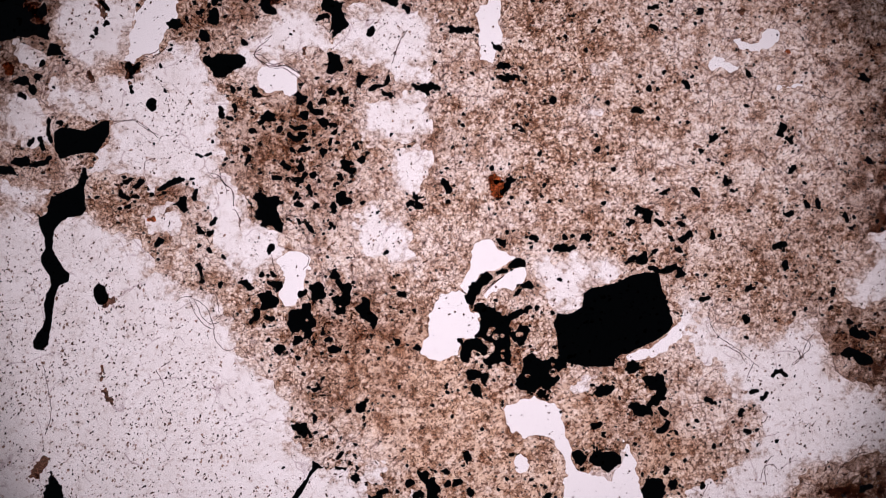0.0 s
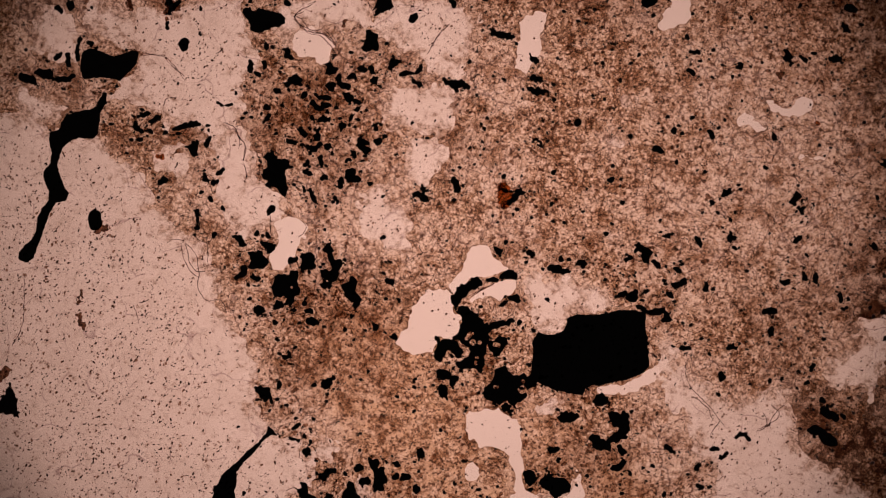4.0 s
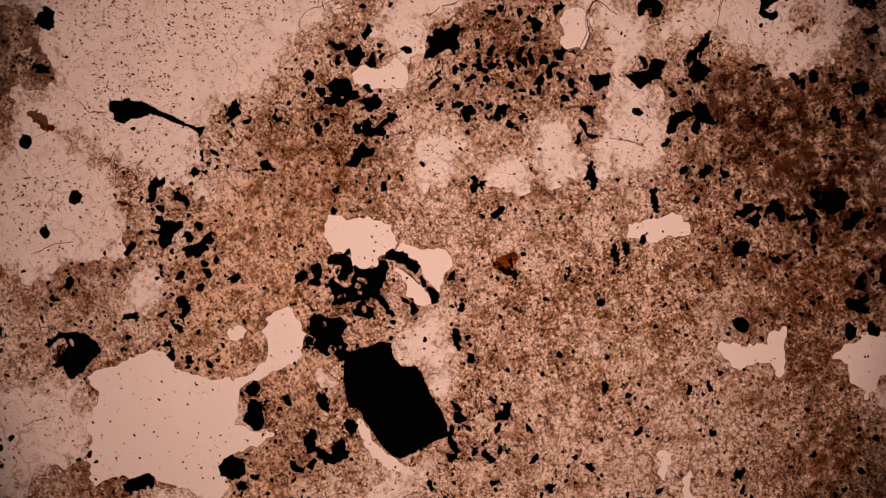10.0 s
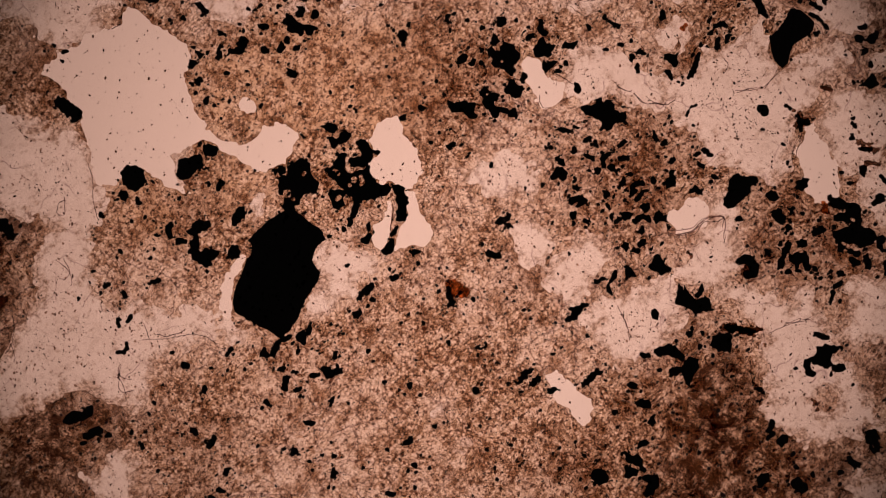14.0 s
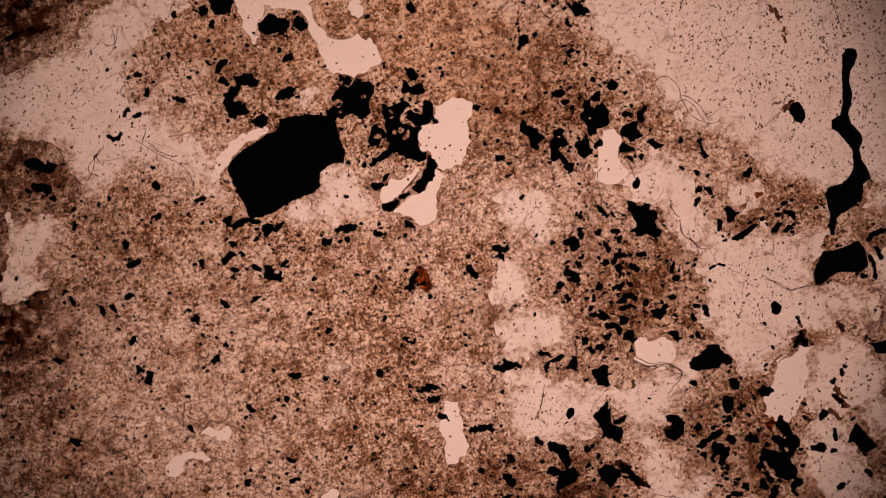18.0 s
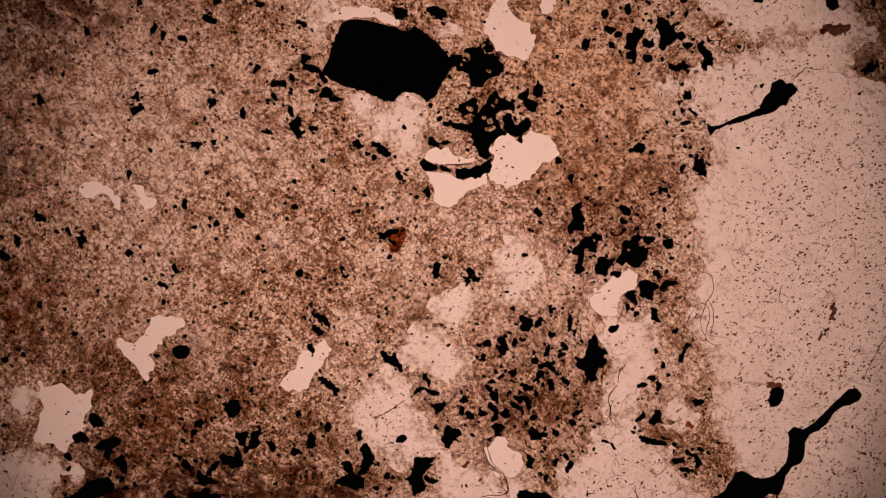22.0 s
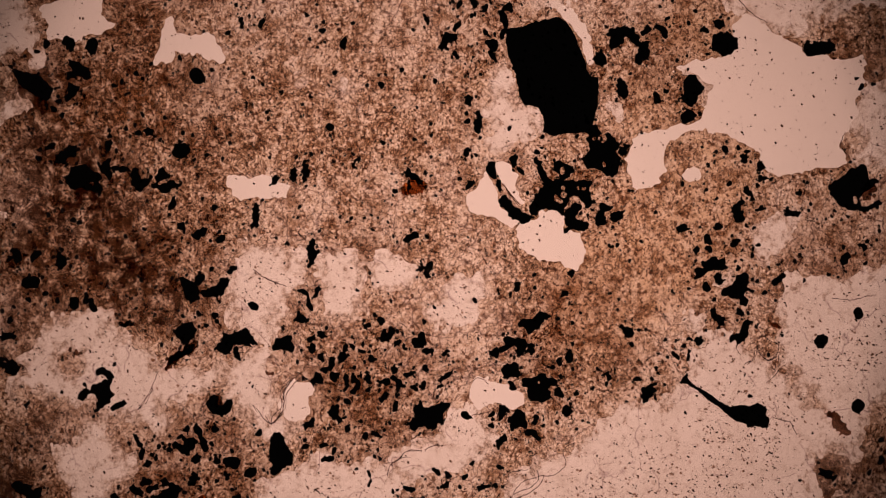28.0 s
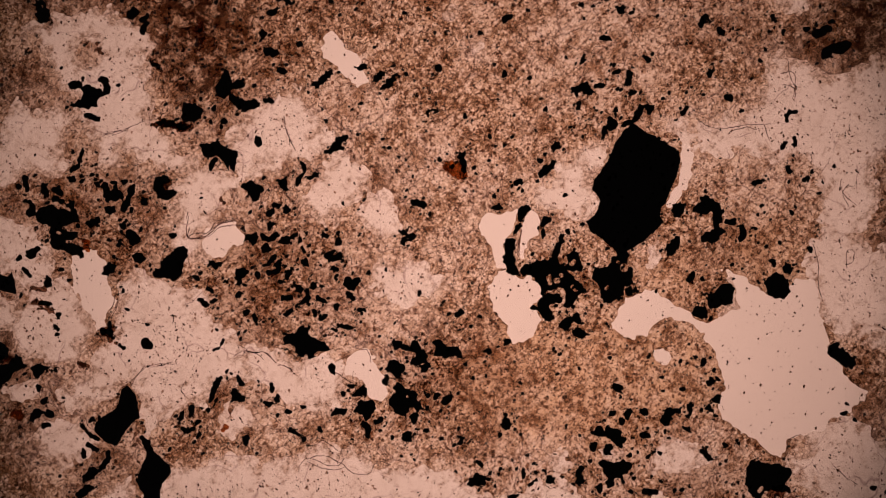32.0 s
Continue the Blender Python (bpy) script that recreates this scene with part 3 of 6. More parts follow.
def mark_ore(shapes):
    """Keeps the distance to the nearest ore."""
    for f, (x0, y0, x1, y1) in shapes:
        i0, i1 = np.searchsorted(xs, (x0 - 40, x1 + 40))
        j0, j1 = np.searchsorted(ys, (y0 - 40, y1 + 40))
        if i1 > i0 and j1 > j0:
            w = (slice(j0, j1), slice(i0, i1))
            ore_d[w] = np.minimum(ore_d[w], f(GX[w], GY[w]))


# ---- ore grains ----
seeds = iter(range(20, 9000))


def lumpy_ore(*shapes, holes=()):
    plate("ore_grain", shapes, holes, ORE, "opaque black ore grain with a lumpy edge", 0.6, THICK + 2.5, 3.0, next(seeds))


def smooth_ore(*shapes, holes=()):
    plate("ore_crystal", shapes, holes, ORE, "opaque black ore crystal with a smooth edge", 0.6, THICK + 2.5, 1.0, next(seeds))


def crumbly_ore(*shapes, holes=()):
    plate("ore_lump", shapes, holes, ORE, "opaque black ore lump with a crumbling edge", 0.6, THICK + 2.5, 2.0, next(seeds), 1.0)


def rust(*shapes, holes=()):
    plate("rusty_grain", shapes, holes, RUST, "translucent rusty orange grain", THICK - 1, THICK + 3, 2.2, next(seeds))


def umber(*shapes, holes=()):
    plate("umber_grain", shapes, holes, UMBER, "translucent umber brown grain", THICK - 1, THICK + 3, 4.0, next(seeds))


def ore_bit(x, y, r):
    """A small angular grain: a prism with a worn upper edge."""
    k = random.Random(next(seeds))
    n = k.randint(12, 16)
    p1, p2 = k.uniform(0, 6.28), k.uniform(0, 6.28)
    turn, squeeze = k.uniform(0, 6.28), k.uniform(0.72, 1.0)
    v = []
    rr = [r * (1.05 + 0.18 * math.sin(12.57 * i / n + p1) + 0.12 * math.sin(18.85 * i / n + p2)) * k.uniform(0.92, 1.1) for i in range(n)]
    for z, f in ((0.6, 1.0), (THICK + 1, 1.0), (THICK + 2.5, 0.82)):
        for i in range(n):
            a, d = 6.2832 * i / n, rr[i] * f
            p, q = d * math.cos(a), d * squeeze * math.sin(a)
            v.append(((x + p * math.cos(turn) - q * math.sin(turn)) * U, (y + p * math.sin(turn) + q * math.cos(turn)) * U, z * U))
    q = [[i + j * n, (i + 1) % n + j * n, (i + 1) % n + (j + 1) * n, i + (j + 1) * n] for j in (0, 1) for i in range(n)]
    q += [list(range(2 * n, 3 * n)), list(range(n - 1, -1, -1))]
    me = bpy.data.meshes.new("ore_bit")
    me.from_pydata(v, [], q)
    part("ore_bit", me, ORE, thin_section)


smooth_ore(shape(178, -150, 193, -151, 208, -148, 221, -140, 226, -125, 225, -115, 238, -106, 253, -103, 278, -98, 293, -91, 311, -83, 333, -77, 358, -77, 361, -95, 368, -115, 376, -140, 383, -167, 378, -180, 353, -198, 318, -213, 305, -221, 293, -221, 281, -231, 279, -243, 253, -245, 223, -243, 198, -237, 183, -227, 179, -205, 177, -185, 173, -170))
smooth_ore(shape(-712, 170, -697, 180, -657, 173, -642, 180, -629, 190, -615, 191, -613, 170, -625, 150, -637, 133, -652, 135, -677, 131, -699, 122, -710, 140))
smooth_ore(shape(-652, 97, -659, 70, -657, 55, -655, 35, -662, 23, -687, 20, -702, 10, -712, -5, -715, -35, -707, -50, -697, -65, -685, -80, -687, -95, -702, -100, -709, -115, -712, -135, -715, -155, -719, -185, -722, -205, -732, -215, -747, -213, -749, -200, -742, -185, -732, -175, -727, -160, -729, -135, -725, -115, -717, -100, -719, -85, -732, -65, -735, -50, -727, -35, -729, -15, -737, 5, -739, 20, -725, 25, -722, 40, -717, 55, -697, 65, -677, 73, -669, 80, -662, 100))
smooth_ore(oval(-538, 224, 7, 10, 0))
smooth_ore(oval(-151, 349, 7, 10, 335))
smooth_ore(stroke(-631, -109, 11, -627, -123, 12))
smooth_ore(oval(171, 227, 7, 8, 0))
smooth_ore(shape(-171, -669, -184, -662, -182, -652, -170, -644, -159, -651, -157, -661, -163, -670))
smooth_ore(oval(-117, -721, 8, 11, 108))
smooth_ore(oval(-281, -728, 11, 13, 58))
smooth_ore(shape(121, 476, 107, 487, 106, 500, 113, 506, 130, 499, 127, 485))
smooth_ore(oval(249, 464, 13, 11, 58))
smooth_ore(shape(252, -415, 244, -405, 248, -390, 261, -396, 277, -393, 292, -402, 291, -416, 278, -422))
smooth_ore(oval(-540, 218, 11, 8, 118))
smooth_ore(shape(-649, 441, -681, 490, -652, 499, -639, 475, -628, 475, -636, 457))
smooth_ore(oval(252, 467, 12, 15, 118))
smooth_ore(oval(347, -634, 20, 10, 103))
smooth_ore(shape(-70, 811, -87, 825, -47, 853, -45, 828))
smooth_ore(shape(247, 794, 243, 777, 234, 751, 215, 732, 201, 742, 209, 760, 223, 781))
smooth_ore(shape(-326, -570, -327, -561, -324, -549, -328, -534, -321, -532, -317, -514, -305, -494, -294, -483, -281, -460, -266, -443, -256, -425, -255, -410, -242, -417, -235, -424, -245, -425, -256, -435, -270, -463, -283, -480, -292, -501, -289, -520, -289, -538, -283, -550, -287, -559, -294, -570, -303, -564, -311, -573))
smooth_ore(shape(-206, 398, -206, 384, -195, 368, -211, 358, -226, 345, -220, 363, -220, 379, -237, 388, -235, 403, -221, 396))
lumpy_ore(stroke(-77, 255, 4, -62, 249, 6, -45, 251, 7, -32, 249, 4), stroke(-53, 245, 5, -51, 239, 3))
lumpy_ore(stroke(-74, 60, 4, -69, 50, 4), stroke(-85, 43, 5, -77, 47, 4), disc(-66, 41, 7))
lumpy_ore(stroke(-523, -22, 6, -531, -29, 3))
lumpy_ore(stroke(-455, -65, 4, -449, -95, 3))
lumpy_ore(stroke(73, 289, 5, 91, 287, 5))
lumpy_ore(stroke(65, 327, 4, 75, 319, 5))
lumpy_ore(shape(72, 270, 85, 271, 93, 275, 111, 273, 113, 263, 98, 264, 88, 259, 73, 262))
lumpy_ore(stroke(-12, 353, 6, 8, 351, 6, 23, 353, 7))
lumpy_ore(stroke(104, 180, 5, 114, 176, 5), holes=[stroke(106, 179, 2, 112, 177, 2)])
lumpy_ore(stroke(-22, 83, 5, -12, 67, 6))
lumpy_ore(shape(-717, -430, -707, -445, -695, -457, -691, -485, -732, -485, -727, -457, -719, -443))
lumpy_ore(shape(88, 90, 98, 93, 105, 87, 98, 77, 91, 65, 81, 60, 78, 70, 86, 77))
lumpy_ore(stroke(-221, 773, 6, -225, 786, 8))
lumpy_ore(stroke(117, 719, 3, 113, 726, 4))
lumpy_ore(shape(44, -507, 45, -492, 56, -489, 67, -496, 76, -498, 78, -509, 71, -514, 63, -505))
lumpy_ore(stroke(79, -524, 4, 93, -515, 5))
lumpy_ore(stroke(117, -547, 3, 114, -537, 5))
lumpy_ore(shape(130, -545, 127, -532, 142, -529, 148, -536, 139, -542))
lumpy_ore(stroke(144, -509, 6, 151, -506, 6))
lumpy_ore(stroke(155, -474, 4, 166, -470, 5))
lumpy_ore(stroke(351, -651, 10, 347, -615, 13))
lumpy_ore(shape(583, -583, 567, -575, 560, -561, 565, -548, 572, -530, 584, -532, 584, -546, 582, -555, 594, -566, 599, -581))
lumpy_ore(stroke(606, -594, 14, 628, -605, 20))
lumpy_ore(stroke(787, -499, 16, 788, -521, 20))
lumpy_ore(shape(-515, -650, -500, -640, -472, -645, -468, -658, -490, -678))
lumpy_ore(stroke(-407, -688, 7, -400, -670, 7))
lumpy_ore(stroke(-270, 789, 9, -279, 768, 12))
lumpy_ore(stroke(-487, 752, 9, -500, 721, 13))
lumpy_ore(stroke(725, -191, 6, 704, -181, 9))
ore_bit(-115, 167, 3)
ore_bit(-417, -99, 6)
ore_bit(-280, -229, 5)
ore_bit(-331, -252, 3)
ore_bit(-580, 39, 5)
ore_bit(-455, -30, 4)
ore_bit(-437, -38, 6)
ore_bit(-7, 373, 3)
ore_bit(123, 268, 3)
ore_bit(148, 133, 5)
ore_bit(211, 115, 3)
ore_bit(63, 107, 5)
ore_bit(98, 55, 4)
ore_bit(58, 35, 3)
ore_bit(156, 77, 4)
ore_bit(213, 75, 3)
ore_bit(250, 140, 6)
ore_bit(248, 165, 4)
ore_bit(268, 133, 3)
ore_bit(278, 105, 5)
ore_bit(268, 223, 5)
ore_bit(261, 45, 5)
ore_bit(223, 30, 3)
ore_bit(71, 83, 5)
ore_bit(93, 45, 3)
ore_bit(696, -165, 6)
ore_bit(738, -185, 6)
ore_bit(513, -160, 8)
ore_bit(598, -150, 4)
ore_bit(618, -142, 4)
ore_bit(663, -140, 5)
ore_bit(253, 367, 4)
ore_bit(193, 340, 4)
ore_bit(188, 280, 3)
ore_bit(5, 190, 3)
ore_bit(28, 275, 4)
ore_bit(-412, -50, 5)
ore_bit(305, -105, 2)
ore_bit(-195, 778, 6)
ore_bit(282, 498, 5)
ore_bit(420, 556, 5)
ore_bit(393, 621, 4)
ore_bit(469, 641, 5)
ore_bit(489, 668, 7)
ore_bit(330, 415, 5)
ore_bit(-162, -588, 3)
ore_bit(102, -533, 4)
ore_bit(113, -557, 4)
ore_bit(160, -512, 5)
ore_bit(166, -496, 4)
ore_bit(102, -483, 5)
ore_bit(121, -829, 4)
ore_bit(283, -709, 6)
ore_bit(289, -730, 4)
ore_bit(231, -841, 6)
ore_bit(246, -865, 7)
ore_bit(298, -700, 4)
ore_bit(277, -866, 5)
ore_bit(650, -548, 5)
ore_bit(717, -558, 16)
ore_bit(687, -545, 8)
ore_bit(685, -519, 7)
ore_bit(616, -538, 6)
ore_bit(619, -565, 7)
ore_bit(-375, -773, 7)
ore_bit(-340, -771, 5)
ore_bit(-398, -753, 5)
ore_bit(-342, -798, 6)
ore_bit(-272, -536, 4)
ore_bit(-417, -631, 3)
crumbly_ore(shape(45, -81, 55, -77, 63, -82, 63, -89, 53, -97, 45, -105, 39, -115, 35, -121, 31, -130, 29, -136, 23, -133, 17, -125, 16, -119, 23, -111, 24, -101, 31, -94, 40, -91, 44, -85))
crumbly_ore(shape(31, -135, 46, -132, 57, -138, 67, -140, 73, -148, 81, -154, 89, -158, 96, -151, 107, -145, 120, -141, 131, -136, 133, -141, 125, -148, 115, -152, 105, -158, 96, -163, 93, -171, 96, -181, 93, -191, 96, -201, 92, -211, 96, -225, 94, -240, 87, -239, 79, -235, 69, -237, 61, -241, 51, -238, 49, -231, 57, -229, 65, -221, 70, -211, 65, -201, 51, -195, 41, -192, 33, -191, 39, -185, 44, -175, 43, -161, 45, -149, 35, -141), holes=(stroke(57, -187, 4, 62, -178, 4, 67, -176, 3), disc(69, -191, 6), disc(82, -189, 4), stroke(83, -217, 3, 82, -227, 3),))
crumbly_ore(shape(7, -215, 10, -204, 17, -198, 29, -195, 41, -196, 50, -204, 56, -213, 55, -222, 46, -224, 43, -219, 36, -215, 30, -214, 25, -221, 23, -233, 19, -239, 11, -235, 8, -227))
crumbly_ore(shape(2, -195, 10, -194, 14, -201, 10, -204, 4, -201))
crumbly_ore(shape(19, -253, 27, -250, 38, -252, 44, -255, 44, -262, 36, -264, 29, -267, 21, -265, 19, -259))
crumbly_ore(shape(44, -259, 51, -255, 59, -256, 56, -263, 53, -271, 48, -275, 45, -269))
crumbly_ore(shape(24, -281, 31, -276, 41, -279, 44, -288, 43, -296, 36, -297, 30, -292))
ore_bit(82, -307, 3)
ore_bit(82, -313, 2.5)
ore_bit(45, -243, 4)
ore_bit(69, -317, 2)
ore_bit(90, -6, 4.5)
ore_bit(133, -33, 4)
ore_bit(183, -90, 4)
ore_bit(276, -35, 3.5)
ore_bit(143, -140, 5)
ore_bit(151, -148, 3)
crumbly_ore(shape(92, -69, 97, -61, 102, -55, 110, -53, 119, -55, 123, -61, 122, -66, 113, -67, 103, -69, 96, -73))
crumbly_ore(shape(71, -77, 78, -72, 83, -70, 89, -73, 90, -77, 82, -80, 75, -79))
crumbly_ore(shape(113, -102, 121, -96, 128, -92, 134, -97, 138, -102, 133, -107, 123, -105))
crumbly_ore(shape(104, -113, 109, -108, 115, -106, 115, -112, 110, -118, 105, -118))
crumbly_ore(shape(96, -185, 105, -182, 110, -177, 113, -171, 127, -172, 129, -183, 125, -191, 121, -195, 120, -204, 113, -207, 106, -201, 97, -195), holes=(stroke(109, -187, 4, 115, -187, 4),))
crumbly_ore(shape(118, -235, 121, -227, 130, -224, 135, -220, 139, -227, 145, -232, 153, -235, 163, -232, 171, -227, 178, -231, 183, -225, 193, -225, 195, -243, 185, -250, 178, -255, 183, -263, 178, -271, 173, -276, 165, -285, 158, -284, 151, -280, 143, -283, 138, -289, 129, -287, 121, -285, 111, -283, 105, -275, 107, -267, 111, -260, 117, -257, 119, -245), holes=(disc(172, -255, 7), disc(171, -240, 3.5), stroke(124, -260, 3, 128, -260, 3),))
crumbly_ore(shape(145, -289, 151, -285, 158, -288, 158, -295, 151, -300, 145, -297))
crumbly_ore(stroke(75, -20, 3, 83, -27, 3))
crumbly_ore(stroke(133, -15, 4, 143, -18, 3))
ore_bit(192, -15, 5.5)
ore_bit(206, -13, 4)
crumbly_ore(stroke(223, -16, 4, 233, -16, 5))
crumbly_ore(shape(171, -35, 177, -30, 189, -27, 199, -31, 208, -29, 211, -35, 203, -40, 193, -39, 183, -41))
crumbly_ore(shape(-335, -40, -333, -31, -328, -26, -322, -28, -323, -36, -328, -43, -333, -44))
crumbly_ore(shape(-387, -95, -379, -93, -371, -91, -364, -98, -358, -106, -361, -110, -369, -108, -375, -101))
ore_bit(-324, -81, 6)
ore_bit(-344, -81, 5)
ore_bit(-387, -151, 3)
ore_bit(-366, -125, 3)
ore_bit(-340, -173, 3.5)
ore_bit(-333, -197, 4)
crumbly_ore(shape(-333, -94, -323, -95, -309, -95, -307, -102, -313, -108, -318, -110, -322, -103, -330, -98))
crumbly_ore(shape(-352, -117, -345, -114, -337, -116, -334, -110, -328, -109, -326, -119, -317, -121, -315, -129, -319, -137, -327, -141, -330, -138, -335, -143, -343, -144, -347, -141, -342, -134, -346, -125))
crumbly_ore(stroke(-355, -147, 5, -350, -153, 4, -358, -160, 4, -364, -167, 3))
crumbly_ore(stroke(-335, -158, 3, -325, -159, 4))
crumbly_ore(stroke(-275, -116, 5, -267, -112, 2))
crumbly_ore(shape(-259, -101, -251, -98, -244, -95, -237, -99, -234, -108, -231, -117, -234, -125, -245, -124, -251, -127, -257, -123, -255, -113, -260, -106))
crumbly_ore(shape(-222, -78, -217, -74, -209, -77, -206, -83, -210, -89, -218, -89, -222, -85))
crumbly_ore(stroke(-211, -89, 2.5, -206, -98, 3))
crumbly_ore(shape(-209, -98, -201, -102, -195, -97, -187, -98, -187, -109, -189, -117, -187, -126, -191, -134, -200, -138, -209, -135, -217, -131, -220, -122, -211, -119, -204, -120, -201, -112, -207, -105))
crumbly_ore(shape(-215, -147, -210, -141, -201, -141, -195, -144, -199, -151, -207, -153))
crumbly_ore(shape(-167, -122, -158, -122, -152, -130, -154, -140, -151, -147, -145, -153, -139, -158, -141, -167, -147, -176, -150, -165, -157, -163, -167, -160, -169, -152, -175, -145, -179, -140, -171, -138, -166, -131))
crumbly_ore(shape(-296, -151, -291, -145, -280, -144, -272, -142, -271, -133, -261, -131, -257, -140, -258, -152, -252, -159, -246, -166, -249, -172, -258, -177, -255, -187, -261, -195, -270, -193, -267, -183, -274, -178, -282, -183, -290, -183, -295, -175, -299, -166, -295, -158), holes=(disc(-264, -162, 3),))
crumbly_ore(shape(-289, -199, -285, -191, -276, -190, -272, -197, -279, -204, -288, -209))
ore_bit(-236, -185, 5)
ore_bit(-251, -200, 4)
ore_bit(-124, -42, 5)
ore_bit(-116, -138, 3)
ore_bit(-74, -145, 4)
ore_bit(-97, -147, 4)
ore_bit(-150, -190, 4)
ore_bit(-113, -162, 2.5)
ore_bit(-110, -84, 3)
ore_bit(-236, -177, 3)
crumbly_ore(stroke(-230, -196, 3, -222, -197, 3))
crumbly_ore(shape(-227, -211, -219, -206, -209, -209, -205, -215, -217, -221, -227, -217))
crumbly_ore(stroke(-100, -116, 4, -93, -117, 4))
crumbly_ore(shape(-111, -195, -104, -194, -99, -201, -101, -207, -108, -206))
crumbly_ore(shape(-75, -211, -70, -205, -64, -206, -62, -213, -70, -217))
crumbly_ore(shape(-321, -211, -313, -205, -304, -208, -304, -215, -312, -223, -320, -219))
crumbly_ore(shape(-352, 190, -344, 194, -340, 204, -333, 208, -323, 203, -323, 194, -330, 189, -336, 191, -342, 186, -349, 184))
crumbly_ore(shape(-317, 174, -315, 181, -309, 184, -308, 177, -312, 170, -317, 171))
crumbly_ore(stroke(-363, 173, 4, -356, 172, 3))
ore_bit(-372, 141, 6)
ore_bit(-431, 154, 3)
ore_bit(-347, 150, 4)
ore_bit(-267, 154, 3)
ore_bit(-290, 139, 4.5)
ore_bit(-260, 143, 4)
ore_bit(-281, 77, 4)
ore_bit(-215, 77, 4)
ore_bit(-139, 29, 3.5)
ore_bit(-135, 40, 2)
ore_bit(-136, 12, 2)
ore_bit(-484, 87, 4)
ore_bit(-468, 88, 4)
ore_bit(-465, 80, 3)
ore_bit(-439, 37, 2.5)
ore_bit(-476, 79, 3)
crumbly_ore(stroke(-366, 127, 2.5, -371, 116, 2.5))
crumbly_ore(stroke(-459, 131, 1.5, -449, 128, 1.5, -435, 132, 2))
crumbly_ore(stroke(-295, 166, 4, -289, 160, 4, -277, 157, 3))
crumbly_ore(shape(-278, 164, -273, 171, -266, 169, -266, 163, -273, 160))
crumbly_ore(stroke(-283, 177, 3, -269, 180, 3))
crumbly_ore(stroke(-276, 139, 4, -268, 142, 4))
crumbly_ore(shape(-245, 193, -237, 197, -227, 191, -228, 183, -234, 178, -240, 184))
crumbly_ore(stroke(-221, 184, 3, -213, 182, 3))
crumbly_ore(shape(-220, 169, -214, 175, -210, 176, -211, 169, -217, 165))
crumbly_ore(shape(-226, 152, -223, 159, -219, 160, -219, 153, -223, 148))
crumbly_ore(shape(-241, 137, -237, 141, -230, 140, -230, 134, -235, 128, -239, 132))
crumbly_ore(stroke(-177, 149, 2.5, -176, 141, 3))
crumbly_ore(shape(-310, 114, -305, 117, -299, 114, -293, 110, -295, 104, -300, 104, -304, 108))
crumbly_ore(shape(-279, 103, -280, 111, -277, 119, -274, 122, -271, 114, -269, 107, -272, 101))
crumbly_ore(stroke(-267, 97, 3, -271, 89, 3))
crumbly_ore(shape(-259, 96, -254, 99, -247, 101, -245, 95, -250, 91, -256, 91))
crumbly_ore(shape(-295, 90, -285, 89, -277, 91, -269, 87, -270, 81, -279, 81, -286, 84, -293, 86))
crumbly_ore(stroke(-324, 91, 3, -311, 89, 3))
crumbly_ore(stroke(-261, 73, 4, -257, 63, 4))
crumbly_ore(stroke(-282, 61, 2.5, -286, 55, 2.5))
crumbly_ore(stroke(-283, 43, 3, -274, 41, 3))
crumbly_ore(shape(-257, 39, -250, 44, -242, 44, -243, 38, -251, 35))
crumbly_ore(shape(-211, 97, -205, 99, -200, 89, -203, 85, -210, 88))
crumbly_ore(shape(-203, 121, -197, 122, -191, 118, -184, 119, -183, 115, -191, 112, -187, 108, -178, 107, -178, 101, -186, 97, -193, 100, -196, 106, -203, 108))
crumbly_ore(stroke(-172, 122, 3, -165, 124, 4, -167, 118, 3))
crumbly_ore(shape(-213, 58, -206, 64, -201, 69, -196, 63, -196, 55, -185, 53, -186, 45, -195, 42, -203, 40, -211, 47))
crumbly_ore(shape(-221, 45, -215, 47, -213, 39, -214, 30, -218, 27, -221, 34))
crumbly_ore(shape(-169, 47, -162, 48, -164, 41, -168, 41))
crumbly_ore(shape(-355, 62, -348, 64, -341, 60, -334, 56, -323, 58, -314, 55, -313, 45, -318, 38, -316, 27, -310, 17, -307, 7, -308, -7, -314, -6, -321, 3, -331, 8, -339, 3, -348, 7, -344, 14, -351, 16, -356, 22, -355, 31, -349, 39, -352, 48, -358, 52, -361, 53))
crumbly_ore(stroke(-265, 9, 3, -260, 3, 4, -255, -6, 3))
crumbly_ore(stroke(-221, 9, 2.5, -215, 2, 3))
crumbly_ore(stroke(-282, 17, 2, -277, 11, 2))
crumbly_ore(stroke(-507, 80, 4, -495, 85, 4))
crumbly_ore(shape(-499, 43, -492, 47, -486, 53, -479, 57, -478, 48, -479, 41, -475, 35, -480, 30, -487, 33, -492, 39))
crumbly_ore(shape(-467, 58, -463, 65, -459, 69, -459, 59, -458, 50, -463, 47, -467, 52))
crumbly_ore(stroke(-426, 19, 2, -430, 11, 4, -435, 7, 2))
crumbly_ore(shape(-457, 3, -450, -3, -444, -6, -447, -11, -455, -9))
crumbly_ore(stroke(-437, -8, 3, -431, -6, 2.5))
ore_bit(-412, 197, 3)
ore_bit(-362, 207, 3.5)
crumbly_ore(shape(-178, 260, -174, 267, -172, 275, -167, 271, -162, 266, -164, 259, -170, 257, -170, 251, -175, 250))
crumbly_ore(stroke(-150, 248, 4, -143, 251, 3, -135, 252, 2, -127, 253, 2))
crumbly_ore(stroke(-123, 257, 3, -120, 267, 2))
crumbly_ore(stroke(-127, 240, 3, -115, 235, 3))
crumbly_ore(stroke(-225, 242, 4, -217, 241, 4))
crumbly_ore(shape(-210, 248, -203, 251, -198, 242, -197, 237, -203, 239, -208, 243))
